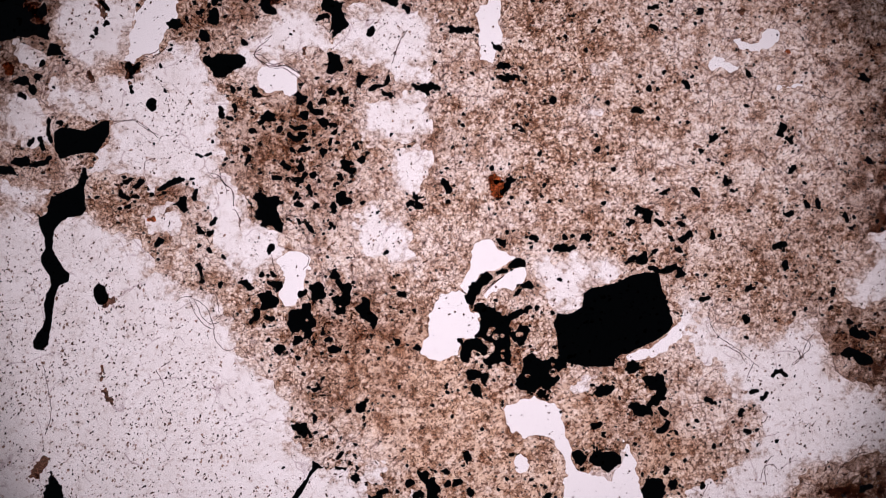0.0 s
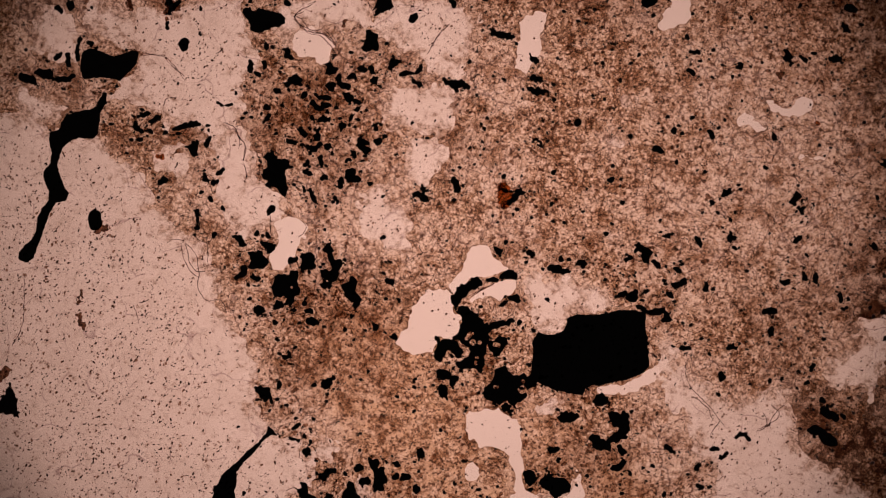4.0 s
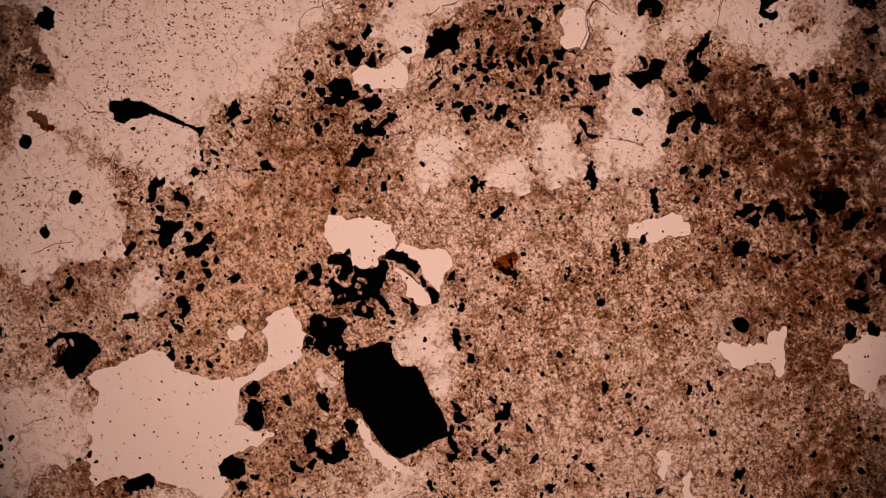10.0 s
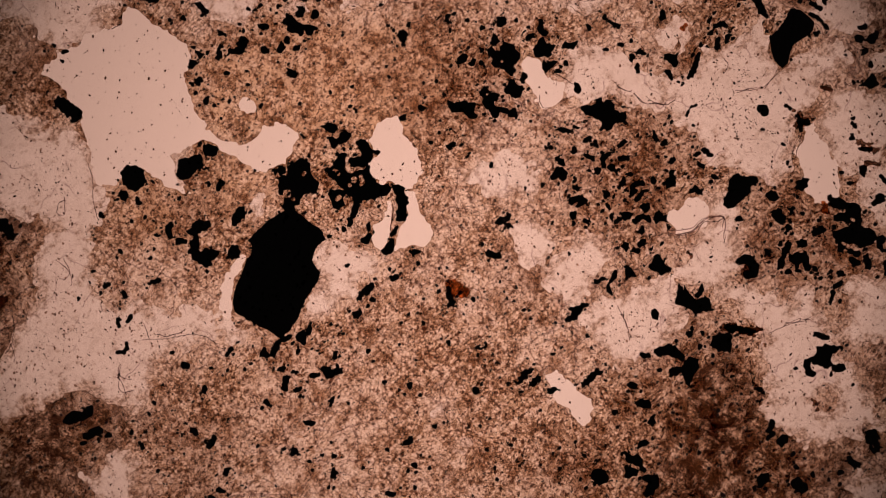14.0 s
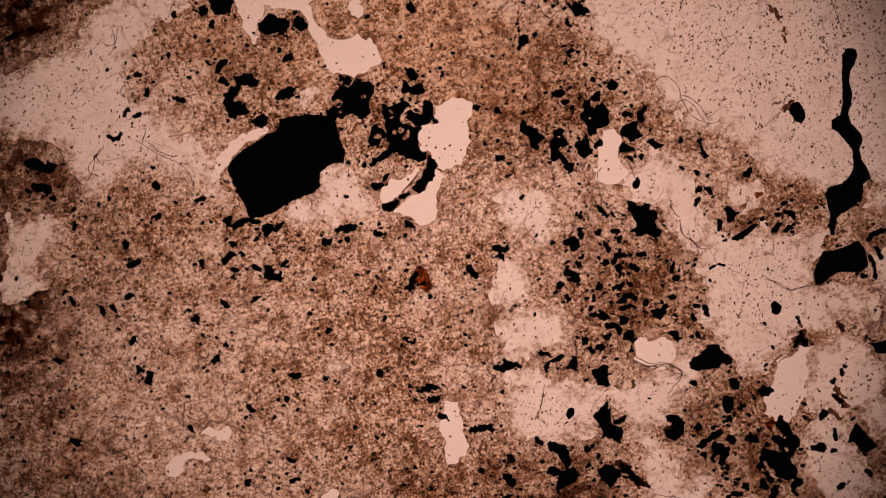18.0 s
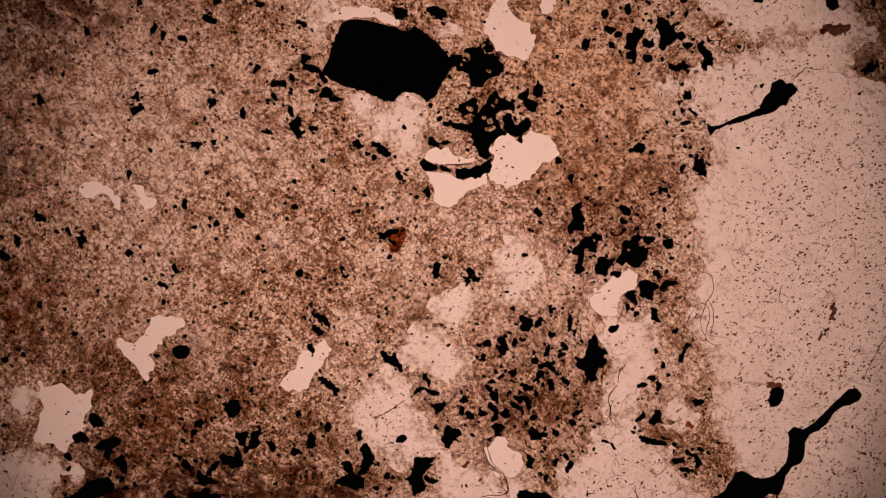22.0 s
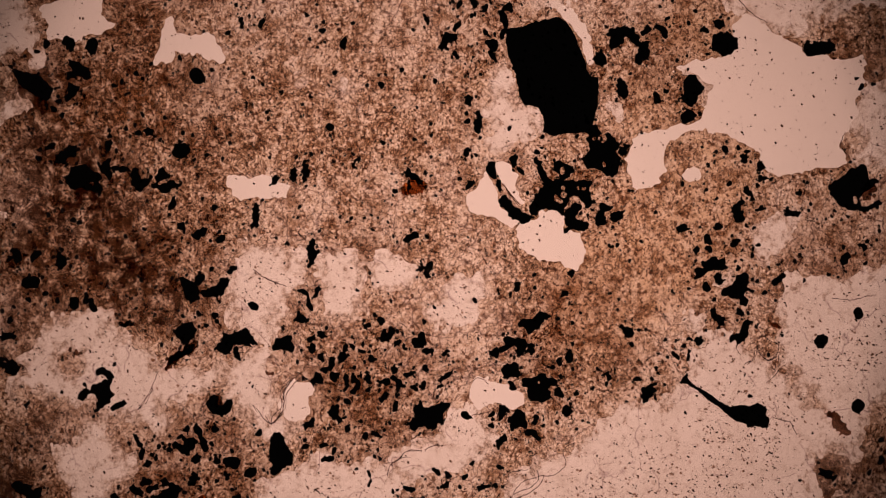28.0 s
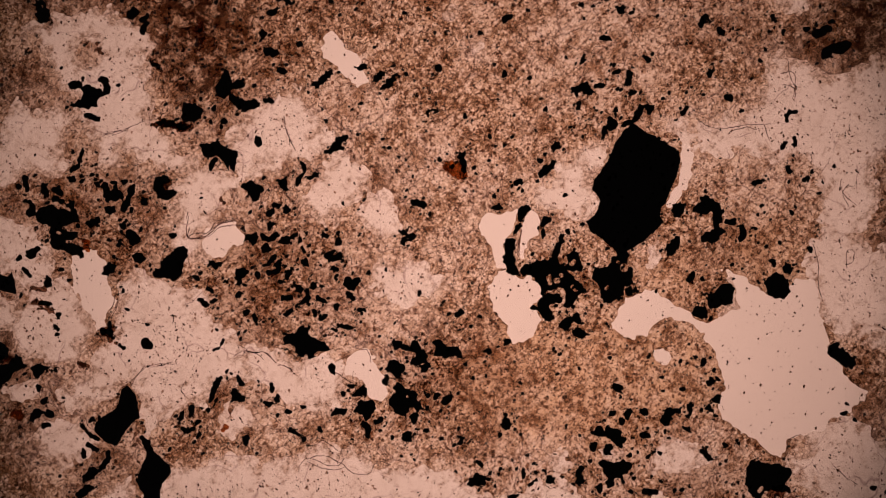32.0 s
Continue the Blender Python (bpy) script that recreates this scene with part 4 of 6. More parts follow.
crumbly_ore(shape(-203, 225, -199, 231, -192, 232, -191, 224, -197, 219))
crumbly_ore(stroke(-241, 223, 3, -234, 227, 4, -230, 224, 2))
crumbly_ore(shape(-286, 237, -280, 241, -276, 237, -270, 235, -264, 232, -267, 225, -275, 221, -281, 220, -284, 225, -279, 231))
crumbly_ore(stroke(-260, 224, 3, -257, 210, 3.5))
crumbly_ore(shape(-281, 201, -274, 205, -264, 206, -262, 199, -264, 192, -270, 193, -275, 198))
crumbly_ore(stroke(-254, 207, 4, -239, 206, 4))
crumbly_ore(stroke(-403, 195, 3, -397, 194, 3))
ore_bit(-604, 484, 4)
ore_bit(-545, 474, 4)
umber(stroke(-580, 261, 3, -581, 280, 4, -592, 291, 3))
crumbly_ore(stroke(-609, 448, 2, -608, 463, 3))
crumbly_ore(shape(-579, 467, -588, 470, -589, 479, -581, 481, -578, 476, -567, 476, -567, 472))
umber(stroke(-622, 377, 4, -634, 393, 4))
crumbly_ore(shape(-518, 406, -522, 412, -522, 422, -529, 425, -532, 435, -533, 441, -540, 449, -545, 457, -542, 466, -534, 472, -529, 481, -522, 487, -524, 497, -532, 504, -531, 514, -526, 522, -516, 524, -505, 522, -495, 516, -494, 503, -484, 493, -479, 485, -470, 480, -476, 469, -479, 462, -492, 467, -501, 473, -512, 474, -509, 463, -499, 452, -499, 443, -508, 443, -517, 452, -525, 450, -517, 440, -510, 429, -512, 420, -513, 411), holes=(stroke(-518, 468, 2.5, -520, 472, 2.5),))
crumbly_ore(shape(-528, 521, -538, 527, -539, 535, -528, 538, -523, 550, -517, 544, -518, 532))
crumbly_ore(stroke(-478, 508, 4, -483, 518, 5))
crumbly_ore(stroke(-469, 520, 4, -472, 530, 5))
crumbly_ore(shape(-487, 530, -496, 533, -494, 542, -488, 550, -480, 554, -477, 548, -482, 538))
crumbly_ore(shape(-478, 479, -475, 493, -467, 499, -463, 493, -468, 485))
crumbly_ore(stroke(-509, 565, 3, -498, 582, 5))
ore_bit(-516, 578, 6)
ore_bit(-481, 573, 3.5)
ore_bit(-456, 382, 5.5)
crumbly_ore(shape(-457, 433, -465, 437, -472, 440, -474, 449, -467, 450, -460, 448, -454, 444, -453, 436))
crumbly_ore(shape(-431, 393, -434, 400, -429, 406, -422, 406, -424, 398))
crumbly_ore(stroke(-415, 199, 4, -417, 213, 4))
crumbly_ore(shape(-394, 240, -399, 244, -398, 252, -392, 249))
crumbly_ore(stroke(-391, 210, 3, -392, 219, 3))
crumbly_ore(stroke(-356, 237, 4, -358, 248, 4))
ore_bit(-349, 236, 5)
crumbly_ore(shape(-369, 400, -377, 403, -376, 413, -369, 413, -364, 407))
ore_bit(-398, 412, 5)
ore_bit(-293, 344, 3)
crumbly_ore(shape(-421, 431, -431, 433, -434, 440, -431, 447, -423, 444, -417, 438))
crumbly_ore(shape(-404, 417, -413, 420, -408, 429, -398, 431, -388, 433, -380, 441, -368, 445, -363, 441, -373, 433, -387, 428, -395, 420))
crumbly_ore(shape(-395, 438, -402, 442, -406, 443, -413, 449, -418, 455, -415, 466, -409, 475, -403, 481, -397, 477, -400, 469, -403, 462, -396, 462, -388, 464, -389, 457, -390, 450, -389, 444))
ore_bit(-373, 457, 6)
ore_bit(-388, 469, 5)
ore_bit(-411, 486, 5)
ore_bit(-408, 495, 3.5)
ore_bit(-407, 505, 4)
ore_bit(-427, 509, 5)
ore_bit(-422, 517, 4)
ore_bit(-429, 465, 3)
ore_bit(-387, 487, 3)
ore_bit(-404, 558, 4)
crumbly_ore(stroke(-437, 521, 4, -441, 529, 3))
crumbly_ore(shape(-413, 530, -424, 531, -431, 536, -426, 539, -415, 538, -410, 534))
crumbly_ore(stroke(-413, 533, 2, -397, 545, 2, -390, 549, 3))
umber(shape(-320, 393, -327, 401, -325, 406, -316, 408, -311, 411, -309, 403, -314, 397))
umber(stroke(-268, 310, 3, -269, 321, 3))
smooth_ore(shape(-333, 565, -338, 571, -348, 590, -343, 595, -337, 592, -329, 574, -324, 570))
crumbly_ore(shape(-332, 596, -339, 607, -349, 617, -340, 619, -329, 616, -318, 622, -315, 631, -304, 626, -298, 612, -292, 604, -295, 594, -306, 597, -317, 593, -319, 588, -322, 595))
crumbly_ore(stroke(-315, 637, 5, -325, 646, 6))
crumbly_ore(shape(-288, 589, -293, 594, -288, 601, -284, 612, -284, 621, -277, 623, -272, 614, -275, 603, -280, 594))
ore_bit(-265, 590, 4)
ore_bit(-318, 681, 3)
ore_bit(-280, 646, 2)
ore_bit(-303, 641, 4)
umber(stroke(-221, 449, 5, -239, 468, 6, -255, 488, 6, -265, 496, 4))
umber(stroke(-192, 565, 5, -194, 578, 3))
crumbly_ore(stroke(-34, 408, 4, -38, 415, 4))
crumbly_ore(shape(-19, 438, -30, 440, -34, 446, -40, 449, -37, 456, -31, 462, -24, 456, -17, 446))
crumbly_ore(shape(-20, 474, -22, 480, -20, 488, -12, 490, -9, 480))
ore_bit(20, 425, 6)
umber(stroke(-248, 649, 3, -247, 663, 4, -242, 670, 3))
crumbly_ore(shape(25, 493, 16, 496, 13, 505, 20, 506, 28, 502, 35, 500))
crumbly_ore(shape(57, 487, 54, 494, 51, 502, 44, 507, 43, 518, 50, 526, 51, 538, 55, 537, 59, 526, 66, 532, 75, 530, 82, 526, 87, 521, 81, 515, 76, 507, 69, 508, 63, 500, 59, 494), holes=(stroke(66, 509, 3, 59, 524, 3),))
crumbly_ore(shape(69, 538, 57, 541, 51, 550, 43, 558, 47, 567, 58, 573, 70, 577, 83, 572, 85, 564, 76, 562, 63, 558, 64, 549, 71, 541))
crumbly_ore(shape(78, 577, 77, 586, 76, 594, 79, 604, 82, 610, 85, 603, 84, 593, 86, 583))
crumbly_ore(shape(98, 611, 85, 614, 73, 610, 62, 609, 61, 615, 71, 620, 72, 628, 82, 630, 92, 624, 98, 616))
crumbly_ore(shape(46, 625, 33, 627, 39, 637, 43, 651, 48, 664, 40, 674, 48, 685, 62, 692, 71, 684, 80, 678, 84, 665, 86, 655, 76, 647, 72, 640, 71, 629, 63, 627, 57, 631), holes=(disc(53, 644, 4),))
crumbly_ore(shape(110, 674, 100, 675, 98, 687, 91, 691, 88, 701, 90, 709, 100, 709, 108, 698, 117, 689, 117, 680))
ore_bit(93, 740, 6)
crumbly_ore(stroke(126, 617, 5, 116, 619, 5))
umber(stroke(-8, 778, 3, 4, 782, 2))
crumbly_ore(stroke(-56, -585, 4, -63, -578, 4, -70, -569, 3))
ore_bit(-88, -554, 5)
ore_bit(-68, -540, 4)
ore_bit(-43, -559, 3)
ore_bit(-23, -529, 5)
ore_bit(-32, -511, 3)
ore_bit(-4, -539, 4)
ore_bit(-11, -530, 4)
ore_bit(26, -530, 3.5)
ore_bit(29, -517, 4)
ore_bit(-145, -544, 3)
ore_bit(-45, -506, 4)
crumbly_ore(shape(-140, -535, -146, -527, -156, -526, -168, -525, -175, -520, -180, -509, -172, -507, -178, -497, -170, -495, -164, -503, -163, -512, -154, -516, -144, -518, -138, -526))
crumbly_ore(stroke(-128, -516, 3, -121, -510, 4))
crumbly_ore(shape(-83, -528, -85, -537, -89, -534, -85, -523, -94, -519, -102, -525, -111, -521, -109, -513, -101, -511, -100, -499, -97, -488, -95, -480, -89, -478, -82, -479, -84, -487, -78, -494, -72, -501, -62, -504, -55, -512, -53, -520, -59, -525, -70, -524, -81, -521))
crumbly_ore(stroke(1, -503, 4, -4, -494, 5))
crumbly_ore(shape(44, -512, 34, -509, 35, -499, 43, -493, 51, -500, 53, -508))
crumbly_ore(stroke(61, -542, 3, 57, -535, 3))
crumbly_ore(shape(272, -430, 262, -427, 253, -420, 243, -416, 236, -409, 241, -402, 244, -395, 252, -401, 264, -397, 274, -396, 282, -403, 287, -410, 282, -419))
crumbly_ore(shape(219, -419, 212, -416, 207, -405, 207, -396, 217, -393, 224, -397, 229, -404, 226, -412))
ore_bit(373, -425, 6)
ore_bit(261, -362, 4)
ore_bit(185, -324, 3)
ore_bit(376, -384, 3)
crumbly_ore(stroke(242, -349, 4, 254, -346, 4))
crumbly_ore(shape(262, -296, 252, -297, 245, -292, 249, -281, 258, -278, 267, -280, 276, -276, 281, -282, 274, -290))
crumbly_ore(shape(347, -330, 336, -327, 328, -332, 315, -327, 306, -316, 310, -306, 320, -307, 327, -313, 335, -313, 344, -302, 352, -295, 353, -288, 342, -282, 334, -273, 330, -264, 340, -261, 352, -263, 356, -255, 366, -263, 370, -276, 372, -287, 370, -297, 362, -304, 353, -313, 342, -316, 347, -323))
crumbly_ore(shape(316, -255, 306, -256, 300, -250, 302, -240, 312, -233, 321, -237, 324, -246))
crumbly_ore(stroke(372, -328, 3, 362, -319, 3))
crumbly_ore(shape(608, 530, 615, 523, 614, 518, 604, 518, 595, 520, 591, 527, 597, 531))
crumbly_ore(shape(602, 494, 610, 486, 609, 480, 600, 483, 594, 490, 595, 496))
crumbly_ore(shape(603, 437, 605, 430, 596, 427, 587, 425, 583, 429, 589, 434, 596, 438))
ore_bit(627, 500, 4)
ore_bit(636, 472, 3)
ore_bit(556, 433, 5)
ore_bit(550, 423, 3)
ore_bit(570, 597, 6)
ore_bit(576, 580, 5)
ore_bit(626, 573, 4)
ore_bit(514, 510, 4.5)
ore_bit(500, 554, 6)
ore_bit(542, 632, 7)
ore_bit(477, 438, 2.5)
crumbly_ore(shape(538, 424, 547, 419, 546, 413, 537, 416, 532, 423))
crumbly_ore(shape(516, 424, 520, 419, 516, 414, 518, 409, 509, 409, 503, 415, 509, 420, 505, 428, 511, 428))
crumbly_ore(shape(309, 706, 313, 699, 309, 691, 305, 687, 296, 685, 290, 691, 290, 698, 297, 702, 301, 709))
crumbly_ore(shape(299, 663, 308, 658, 310, 648, 301, 644, 290, 648, 283, 649, 284, 659, 291, 665))
ore_bit(296, 735, 7)
ore_bit(282, 751, 5)
ore_bit(220, 709, 3)
ore_bit(196, 709, 5)
ore_bit(182, 717, 6)
ore_bit(171, 702, 5)
crumbly_ore(shape(269, 693, 268, 682, 263, 671, 257, 662, 250, 656, 241, 655, 236, 660, 241, 669, 242, 678, 237, 687, 236, 696, 246, 695, 250, 686, 259, 691))
crumbly_ore(shape(228, 692, 225, 684, 222, 674, 211, 680, 199, 686, 195, 695, 203, 698, 211, 692, 221, 694))
crumbly_ore(shape(254, 800, 243, 772, 242, 760, 239, 747, 231, 736, 222, 727, 216, 721, 206, 723, 196, 727, 197, 736, 207, 745, 215, 754, 224, 764, 236, 776))
ore_bit(251, 574, 5)
ore_bit(235, 599, 5)
ore_bit(228, 612, 5)
ore_bit(175, 520, 4)
ore_bit(179, 560, 5)
ore_bit(146, 566, 6)
ore_bit(153, 588, 5)
ore_bit(141, 536, 3)
ore_bit(132, 521, 3)
ore_bit(178, 448, 3)
crumbly_ore(shape(152, 557, 157, 548, 152, 539, 143, 541, 142, 548, 149, 556))
crumbly_ore(shape(130, 493, 129, 481, 121, 471, 113, 474, 106, 483, 105, 495, 109, 502))
ore_bit(112, 443, 4)
ore_bit(120, 442, 2)
crumbly_ore(shape(-42, 849, -38, 839, -42, 829, -49, 821, -59, 814, -69, 812, -79, 815, -93, 816, -104, 819, -106, 829, -95, 835, -88, 843, -82, 851, -72, 857, -60, 857))
crumbly_ore(shape(-70, 780, -69, 771, -78, 764, -89, 763, -95, 771, -87, 776))
crumbly_ore(shape(-75, 744, -69, 738, -69, 729, -76, 727, -82, 736, -90, 743, -83, 746))
crumbly_ore(shape(-72, 701, -69, 693, -77, 691, -82, 684, -92, 682, -100, 689, -100, 697, -92, 701, -82, 699))
crumbly_ore(shape(-123, 760, -116, 750, -116, 739, -120, 730, -128, 727, -135, 735, -135, 743, -137, 752, -131, 760))
ore_bit(-145, 717, 5)
ore_bit(-157, 696, 5)
ore_bit(-157, 747, 5)
ore_bit(80, 816, 7)
ore_bit(-13, 674, 6)
ore_bit(-17, 663, 5)
ore_bit(-6, 718, 5)
ore_bit(8, 659, 3)
ore_bit(-164, 556, 3)
ore_bit(-38, 580, 4)
ore_bit(-26, 779, 4)
umber(shape(-15, 834, -7, 821, -16, 817, -27, 815, -28, 822, -22, 831))
umber(stroke(-37, 890, 4, -50, 890, 4))
umber(stroke(69, 838, 8, 65, 831, 7))
crumbly_ore(shape(-150, 673, -150, 662, -158, 657, -168, 658, -171, 667, -164, 673, -157, 674))
crumbly_ore(stroke(-143, 645, 3, -155, 646, 4))
crumbly_ore(stroke(-154, 638, 4, -170, 630, 5))
crumbly_ore(stroke(-191, 568, 3, -193, 574, 3))
crumbly_ore(shape(-86, 393, -81, 385, -83, 381, -90, 385, -96, 394, -92, 397))
crumbly_ore(shape(-105, 454, -99, 446, -95, 439, -104, 438, -113, 443, -120, 449, -115, 456))
crumbly_ore(shape(-108, 484, -105, 474, -110, 466, -115, 456, -122, 448, -133, 446, -143, 446, -147, 457, -146, 465, -138, 471, -126, 474, -115, 479))
crumbly_ore(shape(-126, 443, -126, 432, -120, 420, -116, 413, -106, 409, -105, 400, -105, 394, -115, 396, -124, 402, -132, 403, -137, 412, -136, 423, -138, 433, -137, 441))
ore_bit(-169, 445, 5)
ore_bit(-171, 416, 7)
ore_bit(-189, 431, 4)
ore_bit(-181, 412, 4)
crumbly_ore(stroke(-226, 453, 3, -235, 462, 3))
umber(stroke(-236, 467, 4, -244, 482, 5, -250, 492, 4))
umber(shape(118, -729, 107, -741, 95, -743, 83, -733, 84, -723, 93, -716, 106, -719))
ore_bit(-56, -770, 4)
umber(shape(62, -828, 48, -835, 48, -847, 38, -839, 37, -830, 48, -827))
umber(stroke(76, -787, 5, 74, -797, 4))
crumbly_ore(shape(425, 383, 431, 390, 436, 390, 440, 385, 436, 379, 428, 379))
crumbly_ore(stroke(343, 391, 2.5, 355, 393, 2.5))
crumbly_ore(stroke(345, 359, 3, 353, 355, 3))
ore_bit(388, 355, 3)
ore_bit(304, 358, 2.5)
ore_bit(296, 372, 2)
ore_bit(423, 363, 3.5)
ore_bit(448, 325, 2.5)
ore_bit(498, 355, 2)
ore_bit(568, 343, 2)
ore_bit(496, 317, 3)
crumbly_ore(stroke(513, 280, 3, 518, 270, 3))
ore_bit(425, 285, 3.5)
ore_bit(368, 277, 4.5)
ore_bit(325, 270, 4)
ore_bit(341, 248, 6)
ore_bit(356, 247, 4)
ore_bit(321, 243, 3)
crumbly_ore(stroke(404, 260, 3, 410, 252, 4))
crumbly_ore(stroke(315, 210, 4, 326, 209, 4))
ore_bit(357, 195, 4)
ore_bit(410, 188, 4)
ore_bit(396, 188, 2.5)
ore_bit(353, 222, 2.5)
ore_bit(478, 171, 3.5)
ore_bit(433, 138, 5)
ore_bit(460, 168, 2)
crumbly_ore(stroke(451, 156, 2.5, 459, 162, 4))
crumbly_ore(shape(567, 167, 573, 177, 575, 186, 583, 185, 584, 177, 579, 171, 580, 164, 573, 162))
crumbly_ore(stroke(585, 160, 3, 592, 153, 3))
crumbly_ore(shape(713, 268, 718, 274, 726, 272, 733, 263, 729, 259, 719, 262))
ore_bit(696, 287, 2)
ore_bit(736, 298, 3)
ore_bit(720, 174, 2.5)
ore_bit(737, 173, 3)
ore_bit(747, 203, 2)
ore_bit(735, 147, 2.5)
ore_bit(716, 145, 2.5)
ore_bit(645, 298, 2)
ore_bit(645, 212, 2)
ore_bit(755, 183, 3)
ore_bit(638, 177, 2)
ore_bit(607, 396, 2.5)
ore_bit(627, 385, 2)
rust(shape(583, 319, 589, 319, 592, 312, 587, 309, 583, 313))
ore_bit(447, 122, 3.5)
ore_bit(350, 88, 3.5)
ore_bit(496, 69, 2.5)
ore_bit(616, 81, 4)
ore_bit(544, 105, 2.5)
ore_bit(688, 101, 2)
crumbly_ore(shape(471, 83, 475, 90, 482, 90, 486, 83, 480, 76, 474, 77))
crumbly_ore(stroke(591, 100, 3, 597, 108, 4, 600, 112, 2))
crumbly_ore(shape(724, 122, 729, 127, 735, 121, 737, 114, 730, 116))
crumbly_ore(stroke(367, 63, 3, 375, 69, 2))
crumbly_ore(stroke(421, 70, 3, 429, 57, 3))
crumbly_ore(shape(315, 35, 321, 43, 327, 37, 338, 35, 349, 32, 346, 22, 343, 11, 336, 9, 332, 17, 329, 25, 319, 29))
crumbly_ore(stroke(353, 15, 2, 363, 8, 4))
crumbly_ore(stroke(305, 7, 3, 311, 12, 4))
crumbly_ore(stroke(395, 10, 3, 401, 7, 3))
crumbly_ore(stroke(398, -19, 4, 408, -15, 4, 413, -9, 5))
crumbly_ore(shape(449, -17, 451, -7, 454, -5, 457, -13, 455, -22))
crumbly_ore(shape(575, 32, 583, 29, 591, 33, 598, 34, 596, 24, 589, 20, 581, 25))
crumbly_ore(shape(633, 48, 639, 53, 643, 47, 645, 37, 638, 37))
crumbly_ore(stroke(617, 47, 3, 622, 40, 4))
crumbly_ore(stroke(688, 25, 2.5, 692, 15, 4))
ore_bit(379, -15, 4)
ore_bit(699, 1, 4)
ore_bit(661, -15, 2.5)
ore_bit(523, -39, 3)
ore_bit(528, -36, 2)
ore_bit(605, -83, 2.5)
ore_bit(646, -50, 2)
ore_bit(758, 73, 4)
ore_bit(745, 13, 4)
crumbly_ore(stroke(563, -33, 4, 571, -29, 5, 580, -28, 4))
crumbly_ore(shape(576, -65, 581, -56, 587, -60, 587, -69, 581, -73))
crumbly_ore(stroke(665, -117, 2, 667, -108, 3))
crumbly_ore(stroke(515, -107, 3, 521, -103, 3))
crumbly_ore(stroke(433, -125, 3, 445, -122, 3))
crumbly_ore(stroke(308, -55, 4, 315, -50, 4))
crumbly_ore(shape(319, -53, 325, -48, 331, -43, 337, -41, 337, -50, 341, -57, 333, -63, 325, -63, 320, -59))
ore_bit(351, -40, 5)
ore_bit(348, -57, 4)
crumbly_ore(shape(339, -67, 351, -67, 361, -73, 373, -67, 383, -65, 389, -61, 391, -69, 383, -75, 373, -77, 361, -80, 351, -75, 343, -73))
crumbly_ore(shape(388, -35, 395, -33, 400, -41, 393, -45, 389, -41))
crumbly_ore(stroke(396, -73, 4, 401, -80, 3, 391, -85, 3))
crumbly_ore(shape(681, -221, 687, -212, 696, -210, 703, -213, 713, -217, 723, -220, 733, -227, 738, -235, 731, -241, 718, -241, 708, -235, 701, -227, 691, -228))
crumbly_ore(stroke(560, -260, 2.5, 567, -253, 2.5, 574, -251, 2.5, 580, -258, 3, 584, -260, 3))
crumbly_ore(shape(518, -289, 525, -285, 531, -282, 533, -287, 528, -293, 521, -293))
crumbly_ore(stroke(543, -300, 3, 548, -292, 3))
crumbly_ore(stroke(440, -301, 2.5, 449, -303, 4, 453, -309, 2))
crumbly_ore(stroke(503, -328, 4, 506, -320, 3))
ore_bit(527, -313, 3)
ore_bit(540, -298, 3)
ore_bit(426, -340, 4)
ore_bit(410, -347, 3.5)
ore_bit(421, -352, 2.5)
ore_bit(532, -356, 4)
ore_bit(515, -393, 4)
ore_bit(533, -383, 3)
ore_bit(456, -385, 5)
ore_bit(468, -382, 3)
ore_bit(567, -376, 4)
ore_bit(390, -362, 4)
ore_bit(371, -431, 5)
ore_bit(436, -455, 6)
crumbly_ore(stroke(511, -357, 4, 518, -359, 4))
crumbly_ore(stroke(363, -325, 3, 369, -331, 2.5))
crumbly_ore(shape(353, -360, 358, -353, 366, -351, 369, -343, 376, -339, 377, -347, 373, -357, 369, -363, 361, -363))
crumbly_ore(stroke(718, -460, 5, 733, -455, 4))
umber(stroke(663, -465, 6, 693, -463, 6))
crumbly_ore(shape(329, -461, 337, -447, 349, -441, 363, -445, 369, -455, 367, -470, 358, -485, 343, -487, 331, -475))
crumbly_ore(shape(375, -457, 379, -447, 387, -445, 392, -453, 389, -459, 380, -461))
crumbly_ore(shape(-847, 435, -777, 435, -765, 405, -769, 393, -759, 385, -747, 377, -755, 367, -743, 360, -722, 363, -719, 353, -725, 345, -719, 333, -732, 337, -745, 343, -757, 339, -777, 339, -795, 335, -817, 330, -847, 345))
crumbly_ore(shape(-741, 383, -735, 393, -729, 400, -725, 390, -725, 377, -731, 373, -739, 375))
crumbly_ore(shape(-725, 313, -719, 325, -712, 329, -704, 325, -699, 315, -693, 307, -703, 308, -715, 307, -723, 307))
umber(shape(-767, 395, -752, 400, -737, 397, -741, 385, -752, 383, -761, 387))
ore_bit(-732, 293, 6)
ore_bit(-689, 295, 4)
ore_bit(-695, 299, 3)
ore_bit(-637, 352, 5)
ore_bit(-644, 340, 4)
ore_bit(-523, 288, 4)
ore_bit(-712, 250, 3)
ore_bit(-575, 252, 3)
ore_bit(-504, 325, 3)
ore_bit(-574, 268, 3)
ore_bit(-567, 280, 2)
crumbly_ore(shape(-782, 260, -772, 267, -762, 269, -757, 263, -755, 255, -763, 253, -772, 257, -781, 255))
crumbly_ore(shape(-757, 250, -749, 255, -743, 247, -745, 239, -753, 239))
crumbly_ore(stroke(-744, 268, 4, -739, 269, 4))
crumbly_ore(stroke(-771, 237, 4, -763, 233, 3))
rust(shape(-802, 290, -789, 297, -781, 287, -783, 275, -795, 270, -803, 277))
